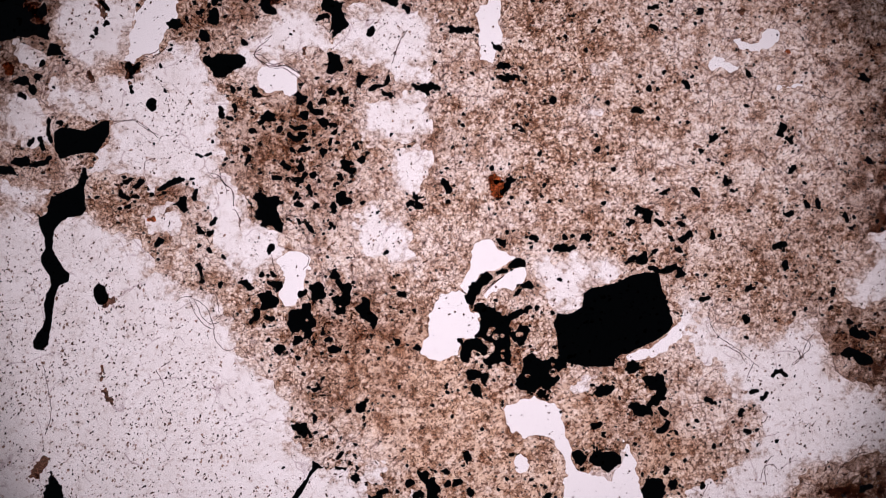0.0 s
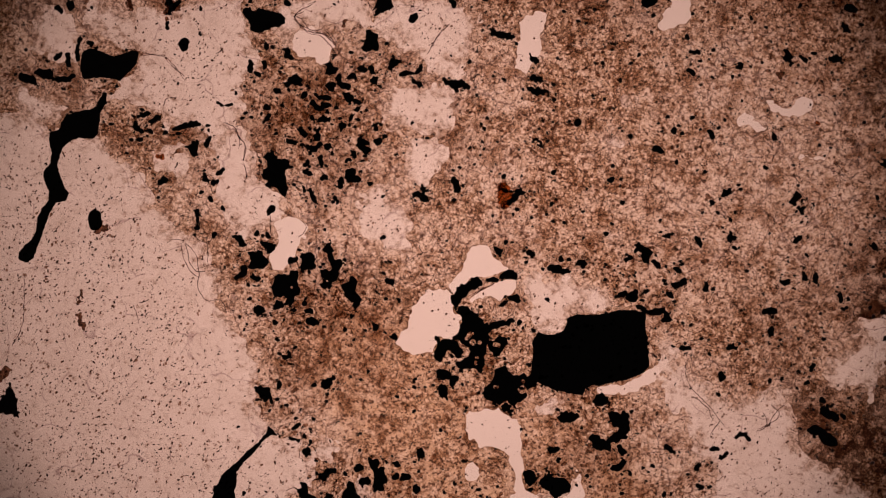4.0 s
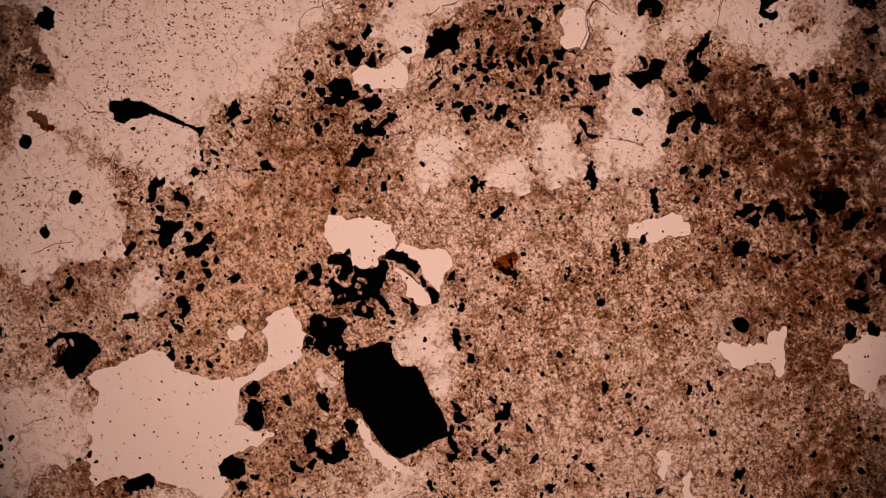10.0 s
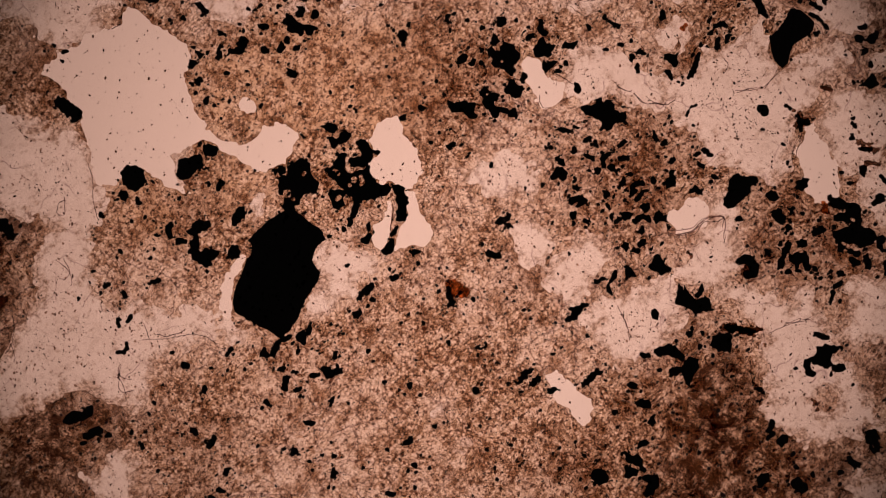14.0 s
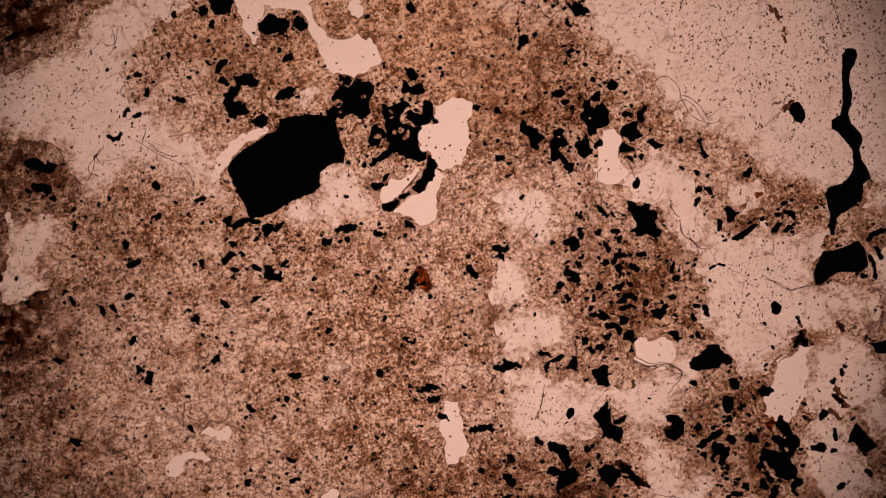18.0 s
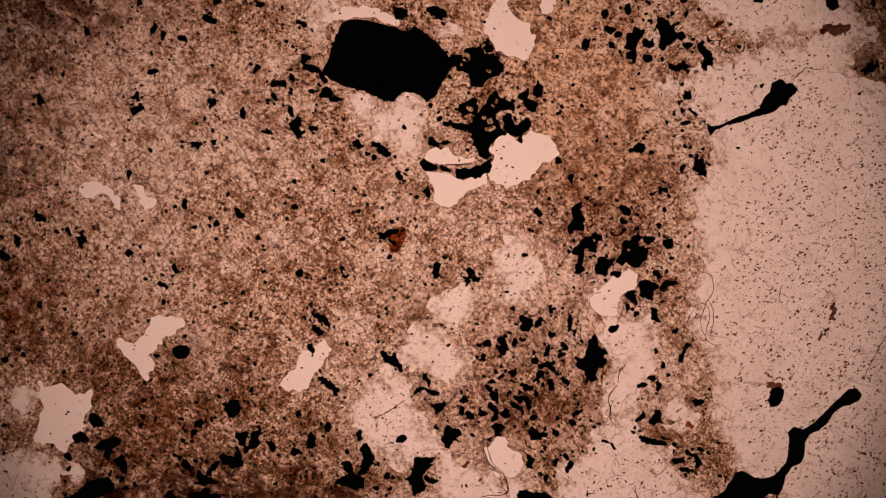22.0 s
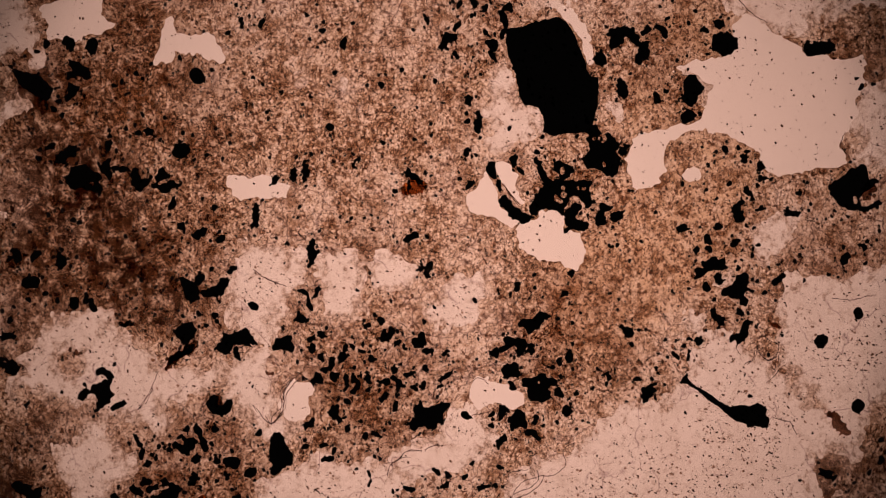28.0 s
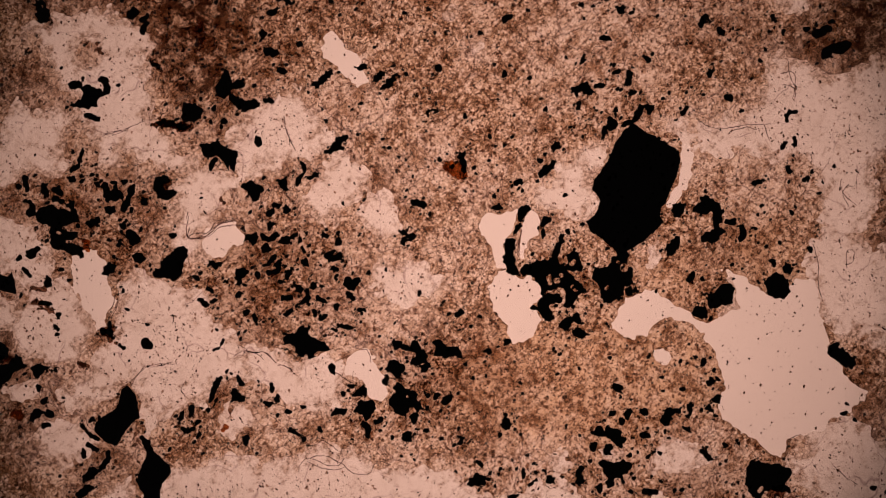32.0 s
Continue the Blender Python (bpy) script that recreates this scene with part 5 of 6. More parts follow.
umber(stroke(-649, 277, 2, -644, 263, 3))
crumbly_ore(stroke(-579, 290, 3, -571, 280, 3, -567, 287, 3, -561, 293, 3))
crumbly_ore(stroke(-627, 400, 4, -617, 390, 4))
crumbly_ore(stroke(-622, 360, 2, -617, 365, 3))
crumbly_ore(stroke(-777, 118, 8, -762, 118, 8))
crumbly_ore(stroke(-807, 105, 6, -789, 103, 6))
crumbly_ore(stroke(-751, 113, 4, -739, 113, 4, -725, 120, 4, -719, 127, 3))
crumbly_ore(stroke(-757, 150, 4, -749, 157, 3))
crumbly_ore(stroke(-722, 192, 2, -722, 170, 2.5, -717, 155, 2))
crumbly_ore(stroke(-707, 188, 2, -699, 188, 5))
crumbly_ore(stroke(-732, 143, 3, -737, 160, 3))
crumbly_ore(stroke(-664, 75, 4, -661, 87, 5, -657, 105, 2))
crumbly_ore(stroke(-585, 83, 4, -577, 87, 4))
crumbly_ore(stroke(-595, 65, 4, -591, 58, 4, -581, 53, 4))
crumbly_ore(stroke(-567, 75, 4, -557, 83, 4))
ore_bit(-566, 57, 5)
ore_bit(-539, 60, 5)
ore_bit(-545, 70, 3)
crumbly_ore(stroke(-522, 70, 3, -507, 80, 4, -489, 87, 4))
crumbly_ore(shape(-247, -272, -241, -277, -240, -285, -247, -288, -254, -287, -259, -283, -251, -285, -246, -280))
ore_bit(-236, -265, 4)
ore_bit(-291, -318, 3)
ore_bit(-101, -280, 3.5)
ore_bit(-42, -313, 3.5)
ore_bit(-190, -323, 4.5)
ore_bit(-17, -276, 4)
crumbly_ore(shape(-180, -317, -175, -310, -169, -308, -162, -305, -159, -313, -162, -321, -169, -326, -175, -323))
crumbly_ore(stroke(-159, -303, 2.5, -161, -307, 2))
crumbly_ore(stroke(-251, -333, 3, -251, -339, 3))
crumbly_ore(shape(-290, -347, -282, -345, -267, -345, -262, -353, -264, -361, -267, -370, -274, -367, -282, -359, -289, -355))
crumbly_ore(stroke(-261, -361, 3, -257, -368, 2))
ore_bit(-230, -368, 4)
ore_bit(-239, -372, 3)
ore_bit(-204, -370, 3)
ore_bit(-175, -423, 4)
ore_bit(-159, -453, 3)
ore_bit(-306, -423, 3)
ore_bit(-104, -465, 4)
ore_bit(23, -435, 3)
crumbly_ore(shape(-185, -440, -179, -434, -173, -437, -171, -445, -177, -450, -183, -447))
crumbly_ore(stroke(-213, -423, 2, -197, -425, 2))
crumbly_ore(stroke(-209, -405, 2, -202, -397, 2))
crumbly_ore(shape(-91, -450, -84, -443, -76, -445, -74, -452, -80, -457, -88, -456))
crumbly_ore(shape(-69, -428, -62, -431, -52, -430, -49, -437, -50, -445, -45, -441, -39, -440, -37, -450, -29, -457, -27, -463, -35, -470, -32, -480, -47, -485, -51, -475, -50, -463, -55, -450, -62, -443, -67, -435))
crumbly_ore(shape(-24, -428, -17, -426, -10, -431, -13, -433, -21, -432))
crumbly_ore(shape(-22, -453, -17, -445, -10, -447, -11, -455, -18, -458))
crumbly_ore(stroke(-4, -452, 4, 5, -448, 5))
crumbly_ore(shape(11, -397, 19, -393, 27, -400, 27, -407, 21, -410, 18, -415, 14, -407))
crumbly_ore(shape(17, -461, 23, -459, 30, -464, 30, -473, 22, -471))
crumbly_ore(stroke(-135, -471, 5, -125, -463, 4))
crumbly_ore(shape(-149, -477, -142, -471, -133, -475, -135, -485, -147, -485))
crumbly_ore(stroke(-72, -473, 5, -62, -470, 5))
umber(stroke(241, -352, 3, 253, -347, 3))
ore_bit(260, -365, 4)
ore_bit(301, -401, 3)
crumbly_ore(shape(105, -660, 116, -668, 120, -681, 127, -686, 135, -695, 141, -709, 147, -719, 140, -726, 126, -729, 119, -730, 121, -741, 119, -747, 110, -738, 101, -726, 92, -716, 82, -714, 72, -720, 72, -731, 63, -725, 65, -715, 65, -704, 68, -693, 73, -682, 80, -674, 90, -664), holes=(stroke(87, -706, 3, 79, -708, 3),))
crumbly_ore(stroke(68, -727, 3, 81, -749, 3))
crumbly_ore(shape(-31, -686, -20, -688, -12, -692, -11, -700, -19, -701, -29, -697, -33, -691))
crumbly_ore(stroke(3, -720, 3, -1, -727, 4))
crumbly_ore(stroke(40, -830, 5, 33, -837, 4))
ore_bit(90, -607, 5)
ore_bit(-55, -683, 3)
ore_bit(-51, -666, 4)
ore_bit(-28, -730, 4)
ore_bit(14, -748, 3)
ore_bit(-30, -605, 4)
ore_bit(-63, -623, 4)
crumbly_ore(stroke(54, -588, 4, 54, -606, 4))
crumbly_ore(stroke(-589, 422, 6, -595, 417, 6))
crumbly_ore(stroke(-658, 537, 4, -654, 530, 4))
umber(stroke(-622, 431, 4, -606, 414, 5))
umber(stroke(-635, 409, 4, -620, 388, 4))
crumbly_ore(stroke(-584, 481, 3, -578, 476, 5, -565, 475, 3))
crumbly_ore(stroke(-602, 551, 4, -609, 547, 4))
ore_bit(-599, 485, 4)
ore_bit(-560, 419, 5)
ore_bit(-637, 346, 4)
ore_bit(-515, 244, 4)
ore_bit(-535, 150, 2.5)
ore_bit(-551, 199, 2)
ore_bit(-582, 219, 2.5)
ore_bit(-506, 317, 4)
crumbly_ore(stroke(-582, 288, 3, -571, 280, 4, -577, 269, 3))
crumbly_ore(stroke(-576, 248, 2, -573, 243, 2))
ore_bit(834, 62, 5)
ore_bit(798, 23, 4)
ore_bit(769, 10, 5)
ore_bit(754, -1, 4)
ore_bit(821, 15, 4)
ore_bit(824, 74, 5)
ore_bit(846, -85, 5)
ore_bit(782, -35, 4)
crumbly_ore(shape(-373, 295, -382, 284, -395, 281, -406, 273, -415, 266, -429, 270, -431, 281, -442, 289, -449, 297, -442, 306, -430, 301, -421, 308, -409, 308, -391, 308, -376, 306))
ore_bit(-375, 329, 6)
ore_bit(-450, 386, 4)
ore_bit(-463, 400, 4)
ore_bit(-477, 372, 4)
ore_bit(-361, 339, 3)
crumbly_ore(shape(-437, 332, -448, 332, -456, 341, -453, 351, -443, 351, -437, 344))
crumbly_ore(shape(-420, 366, -431, 360, -440, 367, -438, 381, -430, 392, -421, 387, -420, 376))
crumbly_ore(shape(-484, 358, -495, 352, -507, 355, -511, 364, -502, 371, -489, 368))
ore_bit(-370, 409, 4)
ore_bit(-390, 429, 4)
ore_bit(-424, 440, 5)
ore_bit(-453, 442, 4)
umber(shape(-337, -711, -331, -698, -318, -685, -297, -676, -292, -679, -301, -693, -315, -707, -328, -714))
crumbly_ore(shape(-200, 488, -196, 480, -188, 474, -185, 464, -187, 454, -198, 449, -210, 450, -215, 460, -224, 462, -221, 472, -212, 479))
crumbly_ore(shape(-200, 400, -205, 391, -201, 378, -196, 367, -191, 361, -204, 350, -218, 339, -217, 353, -218, 366, -219, 375, -223, 386, -233, 392, -229, 401, -223, 409, -215, 401))
crumbly_ore(shape(-226, 411, -227, 402, -236, 387, -239, 397, -233, 407))
crumbly_ore(shape(-222, 376, -232, 372, -247, 370, -244, 377, -232, 380))
crumbly_ore(shape(-219, 311, -208, 306, -206, 296, -202, 289, -200, 281, -212, 279, -223, 272, -229, 280, -226, 291, -224, 301, -228, 309))
crumbly_ore(shape(-328, 423, -315, 418, -309, 410, -312, 403, -322, 406, -329, 405, -329, 396, -321, 390, -319, 380, -331, 379, -341, 385, -347, 396, -345, 409, -337, 419))
umber(shape(-258, 497, -248, 491, -238, 475, -222, 457, -221, 450, -234, 458, -246, 473, -260, 486))
rust(shape(57, 93, 71, 97, 83, 83, 89, 67, 77, 51, 65, 57, 59, 75))
rust(stroke(-545, 16, 3, -535, 17, 4))
rust(stroke(-147, -582, 4, -143, -570, 4))
rust(shape(-503, 409, -507, 417, -498, 432, -489, 429, -490, 417))
umber(stroke(-619, -133, 7, -607, -127, 4))
umber(stroke(-623, -287, 4, -611, -305, 6))
umber(stroke(-745, -435, 9, -729, -410, 8))
umber(stroke(-577, 290, 5, -565, 280, 5))
umber(stroke(-652, 275, 2, -645, 263, 4))
umber(shape(498, 387, 513, 390, 511, 377, 503, 375))
umber(stroke(-627, -245, 2, -629, -270, 2))
umber(stroke(-233, 452, 1.5, -244, 469, 3, -259, 493, 1))
umber(stroke(-231, 462, 1, -241, 481, 2.5, -254, 500, 1))
umber(stroke(-234, 456, 4, -247, 477, 5, -265, 498, 4))
umber(stroke(-22, 816, 6, -12, 830, 6))
umber(disc(-323, 402, 6))
umber(shape(-329, -714, -313, -697, -303, -686, -297, -667, -293, -685, -297, -696, -312, -701))
umber(stroke(-747, 385, 6, -735, 365, 6))
umber(disc(-769, 369, 6))


# ---- the sheet between the grains; iron from the ore stains its rim; refraction's dark line round the pores is painted in ----
halo = np.clip(0.4 - ore_d / 30, 0, 0.4) * (0.6 + 0.4 * grit(GX, GY, 30, 15)) * (f_ground < 0)
refraction_rim = np.clip(1 - np.maximum(f_pore, 0) / 8, 0, 1) * (0.35 + 0.35 * grit(GX, GY, 22, 16))
stain_maps["brown"] = np.maximum(np.maximum(stain_maps["brown"], halo), refraction_rim)
mesh = slab("groundmass", f_ground, xs, ys, 0.0, THICK, relief)
co = np.empty(len(mesh.vertices) * 3)
mesh.vertices.foreach_get("co", co)
co = co.reshape(-1, 3) / U
gi, gj = ((co[:, 1] - ys[0]) / STEP + 0.5).astype(int), ((co[:, 0] - xs[0]) / STEP + 0.5).astype(int)
mesh.color_attributes.new("stain_and_rim", "FLOAT_COLOR", "POINT").data.foreach_set("color", np.stack([stain_maps["brown"][gi, gj], stain_maps["orange"][gi, gj], stain_maps["dark"][gi, gj], np.ones(len(gi))], 1).ravel())
paleness = stain_maps["pale"][gi, gj]
mesh.color_attributes.new("clear", "FLOAT_COLOR", "POINT").data.foreach_set("color", np.stack([paleness, paleness, paleness, np.ones(len(gi))], 1).ravel())
part("groundmass", mesh, GROUND, thin_section, "fine brown clayey groundmass of the rock")
def islands(name, field, low, high, top, material, label, least=14):
    """Each island a part of its own; the tiniest crumbs are left to the dust."""
    cloudy = np.clip(1 + np.maximum(field, -np.maximum(f_pore, 0) - 6) / 34, 0, 1) * (0.75 + 0.35 * grit(GX, GY, 70, 19))
    for cells in patches(field):
        if len(cells) < least:
            continue
        (j0, i0), (j1, i1) = cells.min(0) - 1, cells.max(0) + 2
        w = (slice(j0, j1), slice(i0, i1))
        own = np.zeros(field.shape, bool)
        own[cells[:, 0], cells[:, 1]] = True
        f = np.where(own[w], field[w], np.maximum(field[w], 0.3))
        mesh = slab(name, f, xs[i0:i1], ys[j0:j1], low, high, top[w])
        co = np.empty(len(mesh.vertices) * 3)
        mesh.vertices.foreach_get("co", co)
        co = co.reshape(-1, 3) / U
        rim = cloudy[((co[:, 1] - ys[0]) / STEP + 0.5).astype(int), ((co[:, 0] - xs[0]) / STEP + 0.5).astype(int)]
        mesh.color_attributes.new("turbid", "FLOAT_COLOR", "POINT").data.foreach_set("color", np.stack([rim, rim, rim, np.ones(len(rim))], 1).ravel())
        part(name, mesh, material, thin_section, label)


islands("quartz_grain", f_quartz, 0.0, THICK, relief * 0.4, QUARTZ, "pale clear quartz grain with dusty inclusions")
islands("resin_filled_pore", f_pore, 0.0, THICK - 3, relief * 0, RESIN, "open pore filled with clear resin")


# ---- cracks and boundaries between grains ----
def ribbon(v, q, points, width, k):
    """A thin dark seam along a wandering line."""
    p = [Vector(a) for a in points]
    line = []
    for i in range(len(p) - 1):
        a, b, c, d = p[max(i - 1, 0)], p[i], p[i + 1], p[min(i + 2, len(p) - 1)]
        steps = max(2, int((c - b).length / 5))
        for m in range(steps):
            u = m / steps
            s = 0.5 * (2 * b + (c - a) * u + (2 * a - 5 * b + 4 * c - d) * u * u + (3 * b - a - 3 * c + d) * u ** 3)
            line.append(s + Vector((k.uniform(-0.9, 0.9), k.uniform(-0.9, 0.9))))
    line.append(p[-1])
    start = len(v)
    for i, s in enumerate(line):
        side = line[min(i + 1, len(line) - 1)] - line[max(i - 1, 0)]
        side = Vector((-side.y, side.x)).normalized() * width * k.uniform(0.55, 1.25)
        for e, z in ((side, THICK - 1), (side, THICK + 3), (-side, THICK + 3), (-side, THICK - 1)):
            v.append(((s.x + e.x) * U, (s.y + e.y) * U, z * U))
        if i:
            o = start + 4 * i
            q += [[o - 4 + j, o - 4 + (j + 1) % 4, o + (j + 1) % 4, o + j] for j in range(4)]
    q += [[start + 3, start + 2, start + 1, start], [len(v) - 4, len(v) - 3, len(v) - 2, len(v) - 1]]


def boundary(*numbers):
    v, q = [], []
    ribbon(v, q, [numbers[i:i + 2] for i in range(0, len(numbers), 2)], 0.75, random.Random(next(seeds)))
    me = bpy.data.meshes.new("grain_boundary")
    me.from_pydata(v, [], q)
    part("grain_boundary", me, LINE, thin_section, "thin dark seam between quartz grains")


boundary(86, -82, 73, -92, 61, -103, 48, -115)
boundary(67, -80, 83, -74, 98, -70)
boundary(-355, 309, -345, 307, -335, 297, -325, 291, -313, 292, -302, 295, -292, 290, -283, 280, -275, 273)
boundary(-419, 93, -413, 83, -405, 75, -397, 69, -394, 55, -395, 40)
boundary(-395, 35, -387, 27, -382, 17, -383, 9)
boundary(-267, -45, -260, -53, -264, -65, -271, -73)
boundary(-275, 271, -286, 280, -302, 288, -317, 287, -330, 287, -344, 296, -359, 308)
boundary(-359, 308, -349, 322, -331, 336)
boundary(-273, 512, -293, 519, -312, 526, -332, 538, -344, 545)
boundary(-570, 258, -569, 278, -555, 295, -536, 302, -520, 315)
boundary(-442, 98, -424, 96, -411, 81, -406, 61)
boundary(-276, 274, -286, 283, -305, 290, -321, 290, -339, 295)
boundary(-450, -105, -443, -114, -428, -116, -422, -132, -419, -149)
boundary(-465, -126, -456, -141, -449, -157, -435, -168, -420, -166)
boundary(673, -435, 683, -420, 698, -407, 713, -398, 728, -395)
boundary(538, -445, 541, -430, 548, -420, 561, -417, 568, -425)
boundary(598, -207, 605, -215, 608, -230, 598, -240)
boundary(473, -205, 488, -213, 501, -220, 511, -235)
boundary(-614, 183, -592, 190, -567, 193)
boundary(-567, 190, -549, 177, -527, 165)
boundary(-552, 105, -549, 120, -532, 125)
boundary(-512, 323, -531, 307, -555, 299, -567, 283)
boundary(670, 237, 664, 230, 654, 234, 644, 243, 633, 252)
boundary(660, 224, 650, 226, 642, 236, 629, 235, 624, 244)
boundary(583, 212, 578, 203, 568, 212, 559, 217)
boundary(-336, -621, -325, -615, -314, -608, -312, -593, -308, -578)
boundary(-248, -563, -238, -574, -227, -584, -212, -584, -196, -583)
boundary(-199, -580, -208, -565, -194, -548, -180, -545)
boundary(-217, -528, -203, -543, -180, -545)
boundary(-271, 258, -285, 271, -300, 282, -315, 284, -330, 285, -342, 292, -355, 305, -356, 315)
boundary(-265, 266, -272, 254, -279, 242)
boundary(-303, 520, -320, 527, -333, 532)
boundary(-497, -130, -482, -120, -462, -125, -442, -140, -435, -157, -429, -175, -427, -195, -407, -215, -382, -210, -367, -230)
boundary(-435, -165, -417, -155, -405, -149)
boundary(-472, -125, -462, -150, -447, -170, -429, -178)
boundary(-732, -235, -722, -285, -717, -315, -719, -340, -727, -365)
boundary(-419, 105, -412, 80, -395, 67, -394, 40)
boundary(-392, 35, -385, 20, -383, 7)
boundary(-607, 190, -567, 190, -542, 175, -527, 160)
boundary(-507, 315, -522, 320, -537, 310, -557, 307)
boundary(46, -113, 61, -100, 75, -89, 85, -81)
boundary(633, -185, 618, -205, 613, -225)
boundary(683, -475, 703, -445, 723, -430, 763, -410)
boundary(-107, 305, -105, 320, -99, 330)
boundary(-327, -45, -323, -65, -317, -80)
boundary(-522, -245, -507, -235)
boundary(-532, -250, -522, -265, -517, -280)
boundary(-226, -579, -200, -579, -181, -583, -165, -556, -146, -539)
boundary(-200, -577, -206, -562, -189, -546, -177, -541)
boundary(-190, -542, -207, -537, -215, -525)
boundary(-201, -516, -186, -508, -168, -519)
boundary(-83, -751, -88, -730, -94, -708, -92, -673)
boundary(-114, 291, -101, 330, -86, 352)
boundary(40, -776, 33, -760, 54, -759, 55, -774)
boundary(88, -791, 125, -809, 133, -795, 133, -770, 115, -756)
boundary(206, -764, 209, -796, 215, -817)
boundary(159, -694, 178, -677, 202, -684)
boundary(-279, 274, -298, 287, -320, 287, -340, 293, -357, 307, -343, 320)
boundary(-339, 333, -326, 342)
boundary(536, -246, 504, -218, 459, -185, 445, -148)
boundary(549, -454, 546, -427, 553, -407, 562, -402)
boundary(692, -424, 709, -404, 716, -384, 727, -374)
boundary(594, -239, 618, -220, 627, -204, 609, -191)
boundary(514, -269, 518, -256, 526, -238)
boundary(390, -538, 401, -515, 429, -483, 446, -452)
boundary(461, -523, 483, -500, 490, -513, 472, -523, 463, -516)
boundary(-307, 519, -325, 533, -348, 543)


# ---- dust: flecks too small to pick apart ----
def flecks(name, count, accept, small, large, stretch, lean, material, label, seed):
    k = random.Random(seed)
    v, q, n, made = [], [], 6, 0
    while made < count:
        x, y = k.uniform(-RADIUS, RADIUS), k.uniform(-RADIUS, RADIUS)
        if math.hypot(x, y) > RADIUS - 12 or k.random() > accept(x, y):
            continue
        made += 1
        r = small * (large / small) ** (k.random() ** 2.2)
        s, turn = k.uniform(1, stretch), k.gauss(lean, 0.6)
        start = len(v)
        for z in (THICK + 3.2, THICK - 1.5):
            for i in range(n):
                d = r * k.uniform(0.72, 1.28)
                p, w = d * s * math.cos(1.0472 * i), d * math.sin(1.0472 * i)
                v.append(((x + p * math.cos(turn) - w * math.sin(turn)) * U, (y + p * math.sin(turn) + w * math.cos(turn)) * U, z * U))
        q.append(list(range(start, start + n)))
        q += [[start + (i + 1) % n, start + i, start + n + i, start + n + (i + 1) % n] for i in range(n)]
    me = bpy.data.meshes.new(name)
    me.from_pydata(v, [], q)
    part(name, me, material, thin_section, label, "stuff")


lumps = lambda x, y, size, seed: float(grit(np.array([x]), np.array([y]), size, seed)[0])
flecks("inclusion_dust", 6300, lambda x, y: (sample(f_quartz, x, y) < -3) * min(1.0, max(0.3, -sample(f_quartz, x, y) / 70)) * (0.6 + 0.4 * lumps(x, y, 40, 31)), 0.55, 1.8, 2.2, 1.1, DUST, "tiny dark inclusions strewn through the quartz", 41)
flecks("brown_inclusion_dust", 1900, lambda x, y: min(1.0, max(0.0, -sample(f_quartz, x, y) / 90)) * (0.5 + 0.5 * lumps(x, y, 60, 35)), 0.8, 2.2, 1.8, 1.1, UMBER, "small brown inclusions strewn through the quartz", 46)
flecks("resin_dust", 300, lambda x, y: sample(f_pore, x, y) < -4, 0.6, 2.0, 1.8, 0.7, DUST, "tiny dark flecks in the clear resin", 42)
flecks("ore_dust", 3800, lambda x, y: (sample(f_ground, x, y) < -2) * max(0.04, 0.22 + 0.3 * sample(stain_maps["brown"], x, y) + 0.4 * lumps(x, y, 35, 32)), 0.8, 3.6, 1.6, 0.0, ORE, "fine black ore dust in the groundmass", 43)
flecks("ore_crumb_dust", 3400, lambda x, y: (sample(f_ground, x, y) < 0) * (sample(ore_d, x, y) < 13), 0.8, 3.4, 1.7, 0.0, ORE, "black ore crumbs strewn round the larger grains", 45)
flecks("brown_dust", 5200, lambda x, y: (sample(f_ground, x, y) < -2) * max(0.02, 0.3 + 0.7 * lumps(x, y, 28, 33)), 0.8, 3.2, 2.0, 0.5, UMBER, "fine umber dust in the groundmass", 44)


def seams():
    """Short curling seams in the pale fine-grained parts."""
    k = random.Random(51)
    v, q, made = [], [], 0
    while made < 550:
        x, y = k.uniform(-RADIUS, RADIUS), k.uniform(-RADIUS, RADIUS)
        if math.hypot(x, y) > RADIUS - 40 or sample(f_ground, x, y) > -1 or k.random() > 1.4 * sample(stain_maps["pale"], x, y) - 0.3:
            continue
        made += 1
        a, bend, pts = k.uniform(0, 6.28), k.uniform(-0.9, 0.9), []
        for _ in range(k.randint(2, 4)):
            pts.append((x, y))
            x, y, a = x + 6 * math.cos(a), y + 6 * math.sin(a), a + bend + k.uniform(-0.5, 0.5)
        ribbon(v, q, pts, k.uniform(0.35, 0.75), k)
    me = bpy.data.meshes.new("seam_web")
    me.from_pydata(v, [], q)
    part("seam_web", me, LINE, thin_section, "short curling seams in fine-grained quartz", "stuff")


seams()

# ---- slide, stage and lamp house ----
def box_mesh(name, a, b, c, bevel):
    bm = bmesh.new()
    bmesh.ops.create_cube(bm, size=1)
    bmesh.ops.scale(bm, vec=(a * U, b * U, c * U), verts=bm.verts)
    bmesh.ops.bevel(bm, geom=bm.edges[:], offset=bevel * U, segments=2, affect="EDGES")
    me = bpy.data.meshes.new(name)
    bm.to_mesh(me)
    bm.free()
    return me


slide = part("glass_slide", box_mesh("glass_slide", 3600, 2800, 400, 20), GLASS, thin_section, "clear glass slide under the slice")
slide.location = (0, 0, -200.5 * U)


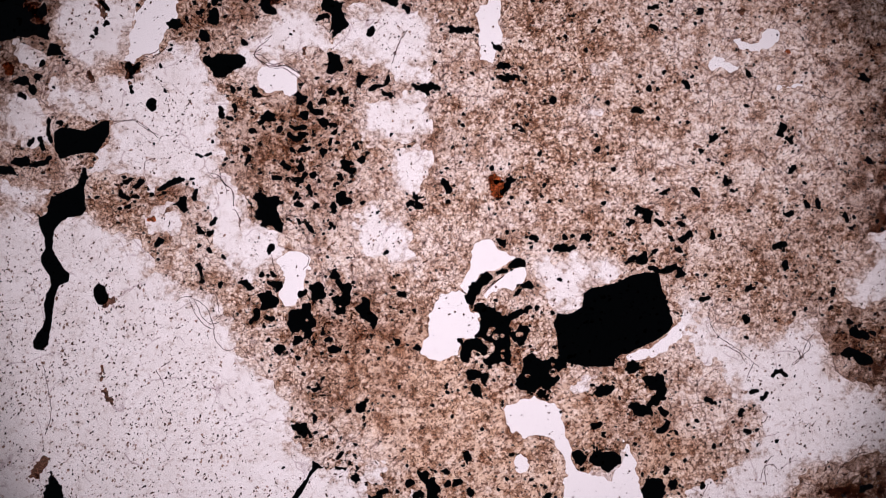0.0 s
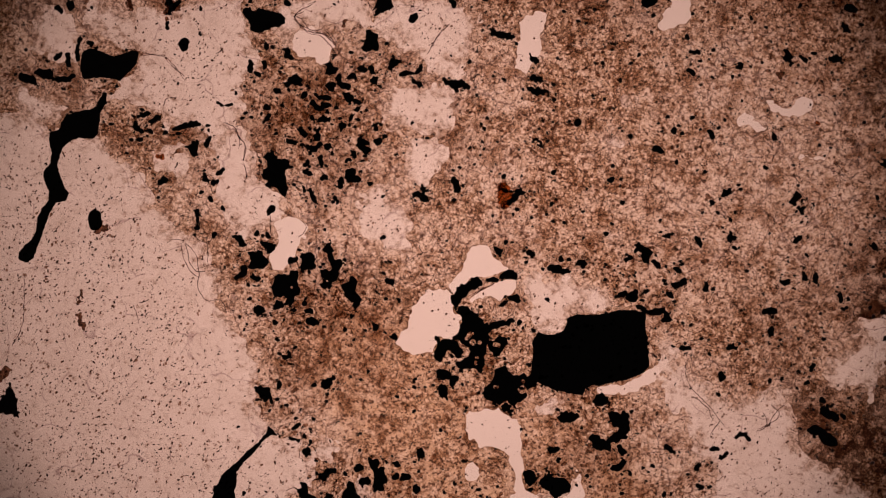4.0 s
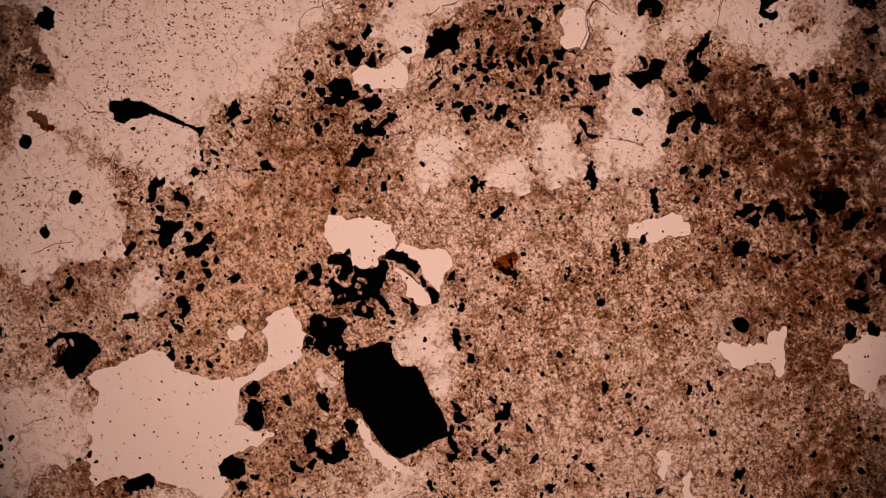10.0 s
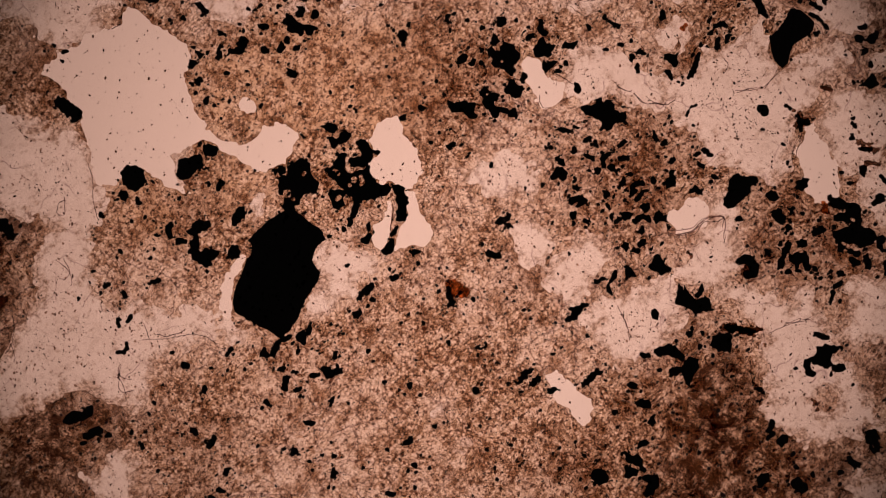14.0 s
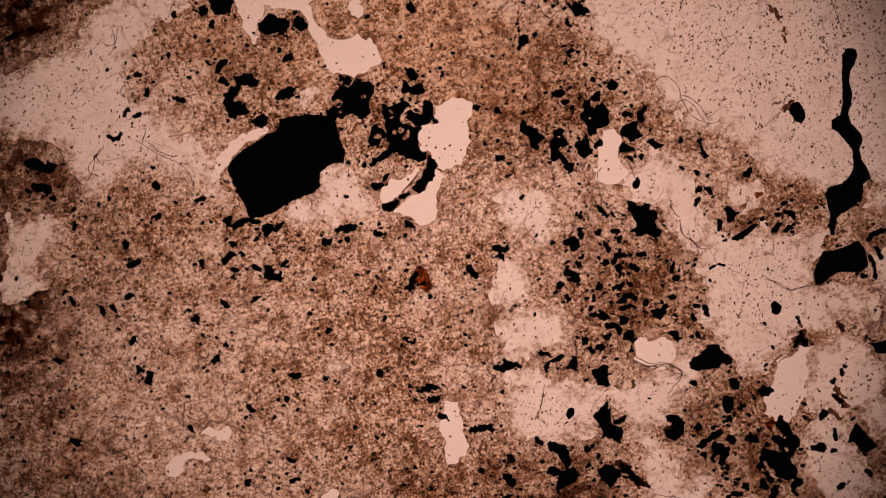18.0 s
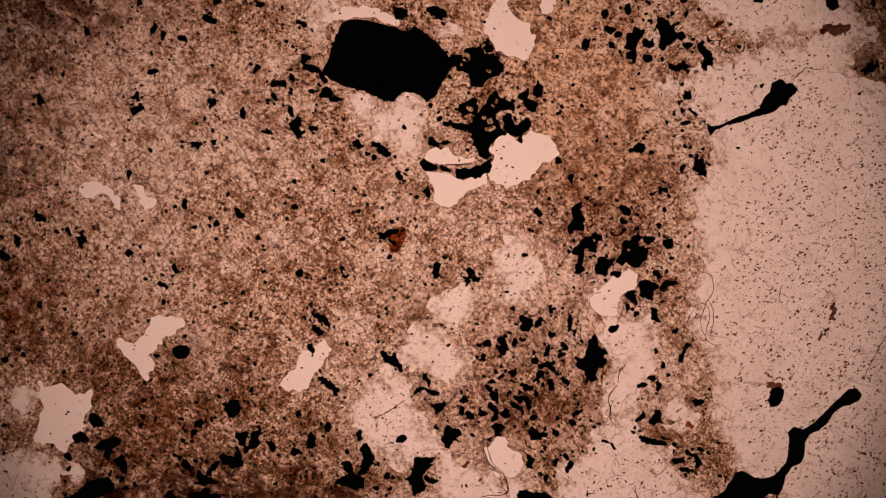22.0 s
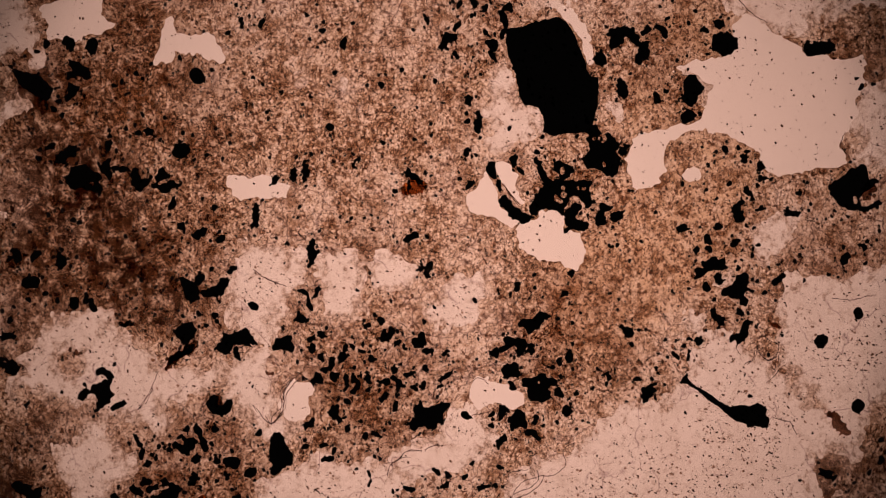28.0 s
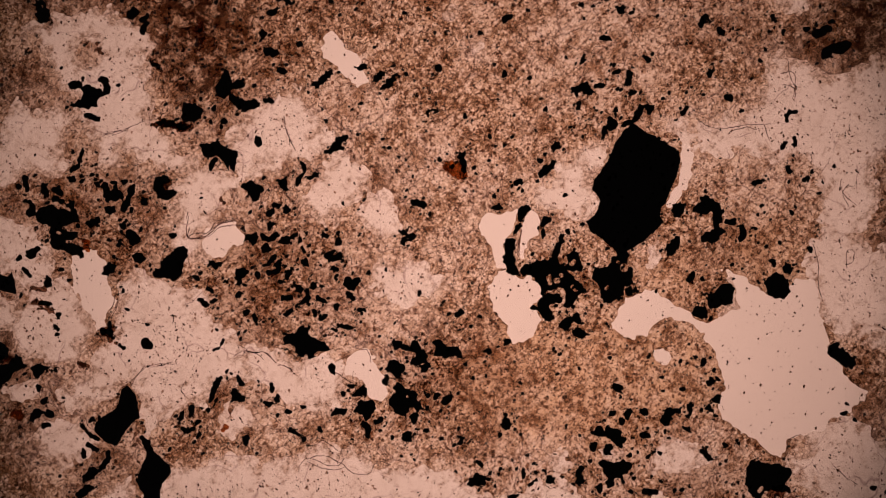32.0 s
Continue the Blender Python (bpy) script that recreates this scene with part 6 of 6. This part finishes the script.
def ring_mesh(name, inner, outer, low, high, n=96):
    """A flat ring or a tube's wall about the optical axis."""
    v, q = [], []
    for k in range(n):
        c, s = math.cos(2 * math.pi * k / n), math.sin(2 * math.pi * k / n)
        v += [(r * c * U, r * s * U, z * U) for r, z in ((inner, low), (outer, low), (outer, high), (inner, high))]
        m = (k + 1) % n
        q += [[4 * k + e, 4 * k + (e + 1) % 4, 4 * m + (e + 1) % 4, 4 * m + e] for e in range(4)]
    me = bpy.data.meshes.new(name)
    me.from_pydata(v, [], q)
    return me


def fixed(name, me, material, parent):
    ob = part(name, me, material, parent)
    return ob


stage = tagged(new("microscope_stage", ring_mesh("microscope_stage", 1250, 3600, -800, -402)), "black metal microscope stage with a round opening", "stage", kind="structure")
stage.data.materials.append(BLACK)
lamp_house = tagged(new("lamp_house"), "black lamp tube under an opal glass", "lamp")
lamp_house.location = (AIM.x, AIM.y, 0)
fixed("tube", ring_mesh("tube", 1400, 1500, -2600, -801), BLACK, lamp_house)
fixed("tube_floor", ring_mesh("tube_floor", 1, 1500, -2700, -2601), BLACK, lamp_house)
# unseen ring, added to block light so that the field's corners darken
fixed("field_stop", ring_mesh("field_stop", 506, 1399, -1510, -1500), BLACK, lamp_house)


def cap_mesh(name, r, low, high, n=96):
    """A round cap, open below."""
    v = [(0, 0, high * U)]
    for k in range(n):
        c, s = math.cos(2 * math.pi * k / n), math.sin(2 * math.pi * k / n)
        v += [(r * c * U, r * s * U, high * U), (r * c * U, r * s * U, low * U)]
    q = []
    for k in range(n):
        a, b = 1 + 2 * k, 1 + 2 * ((k + 1) % n)
        q += [[0, a, b], [a, a + 1, b + 1, b]]
    me = bpy.data.meshes.new(name)
    me.from_pydata(v, [], q)
    return me


fixed("opal_glass", cap_mesh("opal_glass", 1399, -900, -830), OPAL, lamp_house)


# ---- the turning stage ----
def motions():
    turns = [(0, 0.0), (2, 0.0), (2.5, 3.0), (3, 10.9), (3.5, 10.9), (3.9, 11.0), (4.3, 19.7), (4.6, 25.5), (5.1, 25.9), (5.5, 28.9), (6, 41.6), (6.5, 42.0), (7, 45.9), (7.5, 58.9), (8, 59.0), (8.5, 63.4), (9, 78.1), (9.5, 78.7), (10, 80.3), (10.5, 95.0), (11, 97.0), (11.5, 97.4), (12, 111.7), (12.5, 117.3), (13, 117.3), (13.5, 128.1), (14, 136.3), (14.5, 136.3), (14.9, 136.5), (15.3, 146.9), (15.6, 153.3), (16.1, 153.9), (16.5, 158.2), (17, 170.1), (17.5, 171.2), (18, 171.3), (18.5, 182.6), (19, 186.6), (19.5, 186.6), (20, 195.9), (20.5, 202.3), (21, 202.3), (21.5, 206.7), (22, 217.8), (22.5, 217.8), (23, 219.0), (23.5, 231.6), (24, 232.6), (24.5, 233.0), (25, 245.7), (25.5, 248.9), (26, 249.1), (26.4, 257.7), (26.7, 262.5), (27.1, 263.0), (27.5, 266.1), (28, 272.5), (28.5, 284.3), (29, 284.4), (29.5, 288.4), (30, 299.6), (30.5, 301.5), (31, 303.7), (31.5, 315.4), (32, 317.2)]
    # the stage's axis lies a little off the plan's origin, and the slide slips by two steps when it is first turned
    rows = []
    for t, a in turns:
        c, s, slip = math.cos(radians(a)), math.sin(radians(a)), min(1, max(0, (5.5 - t) / 2))
        x, y = -0.6 - (-3.2 * s) + 0.6 * slip, -1.4 - (-3.2 * c) - 1.8 * slip
        rows.append((t, pose(x * U, y * U, 0, 0, 0, -a)))
    walk(thin_section, rows)


motions()
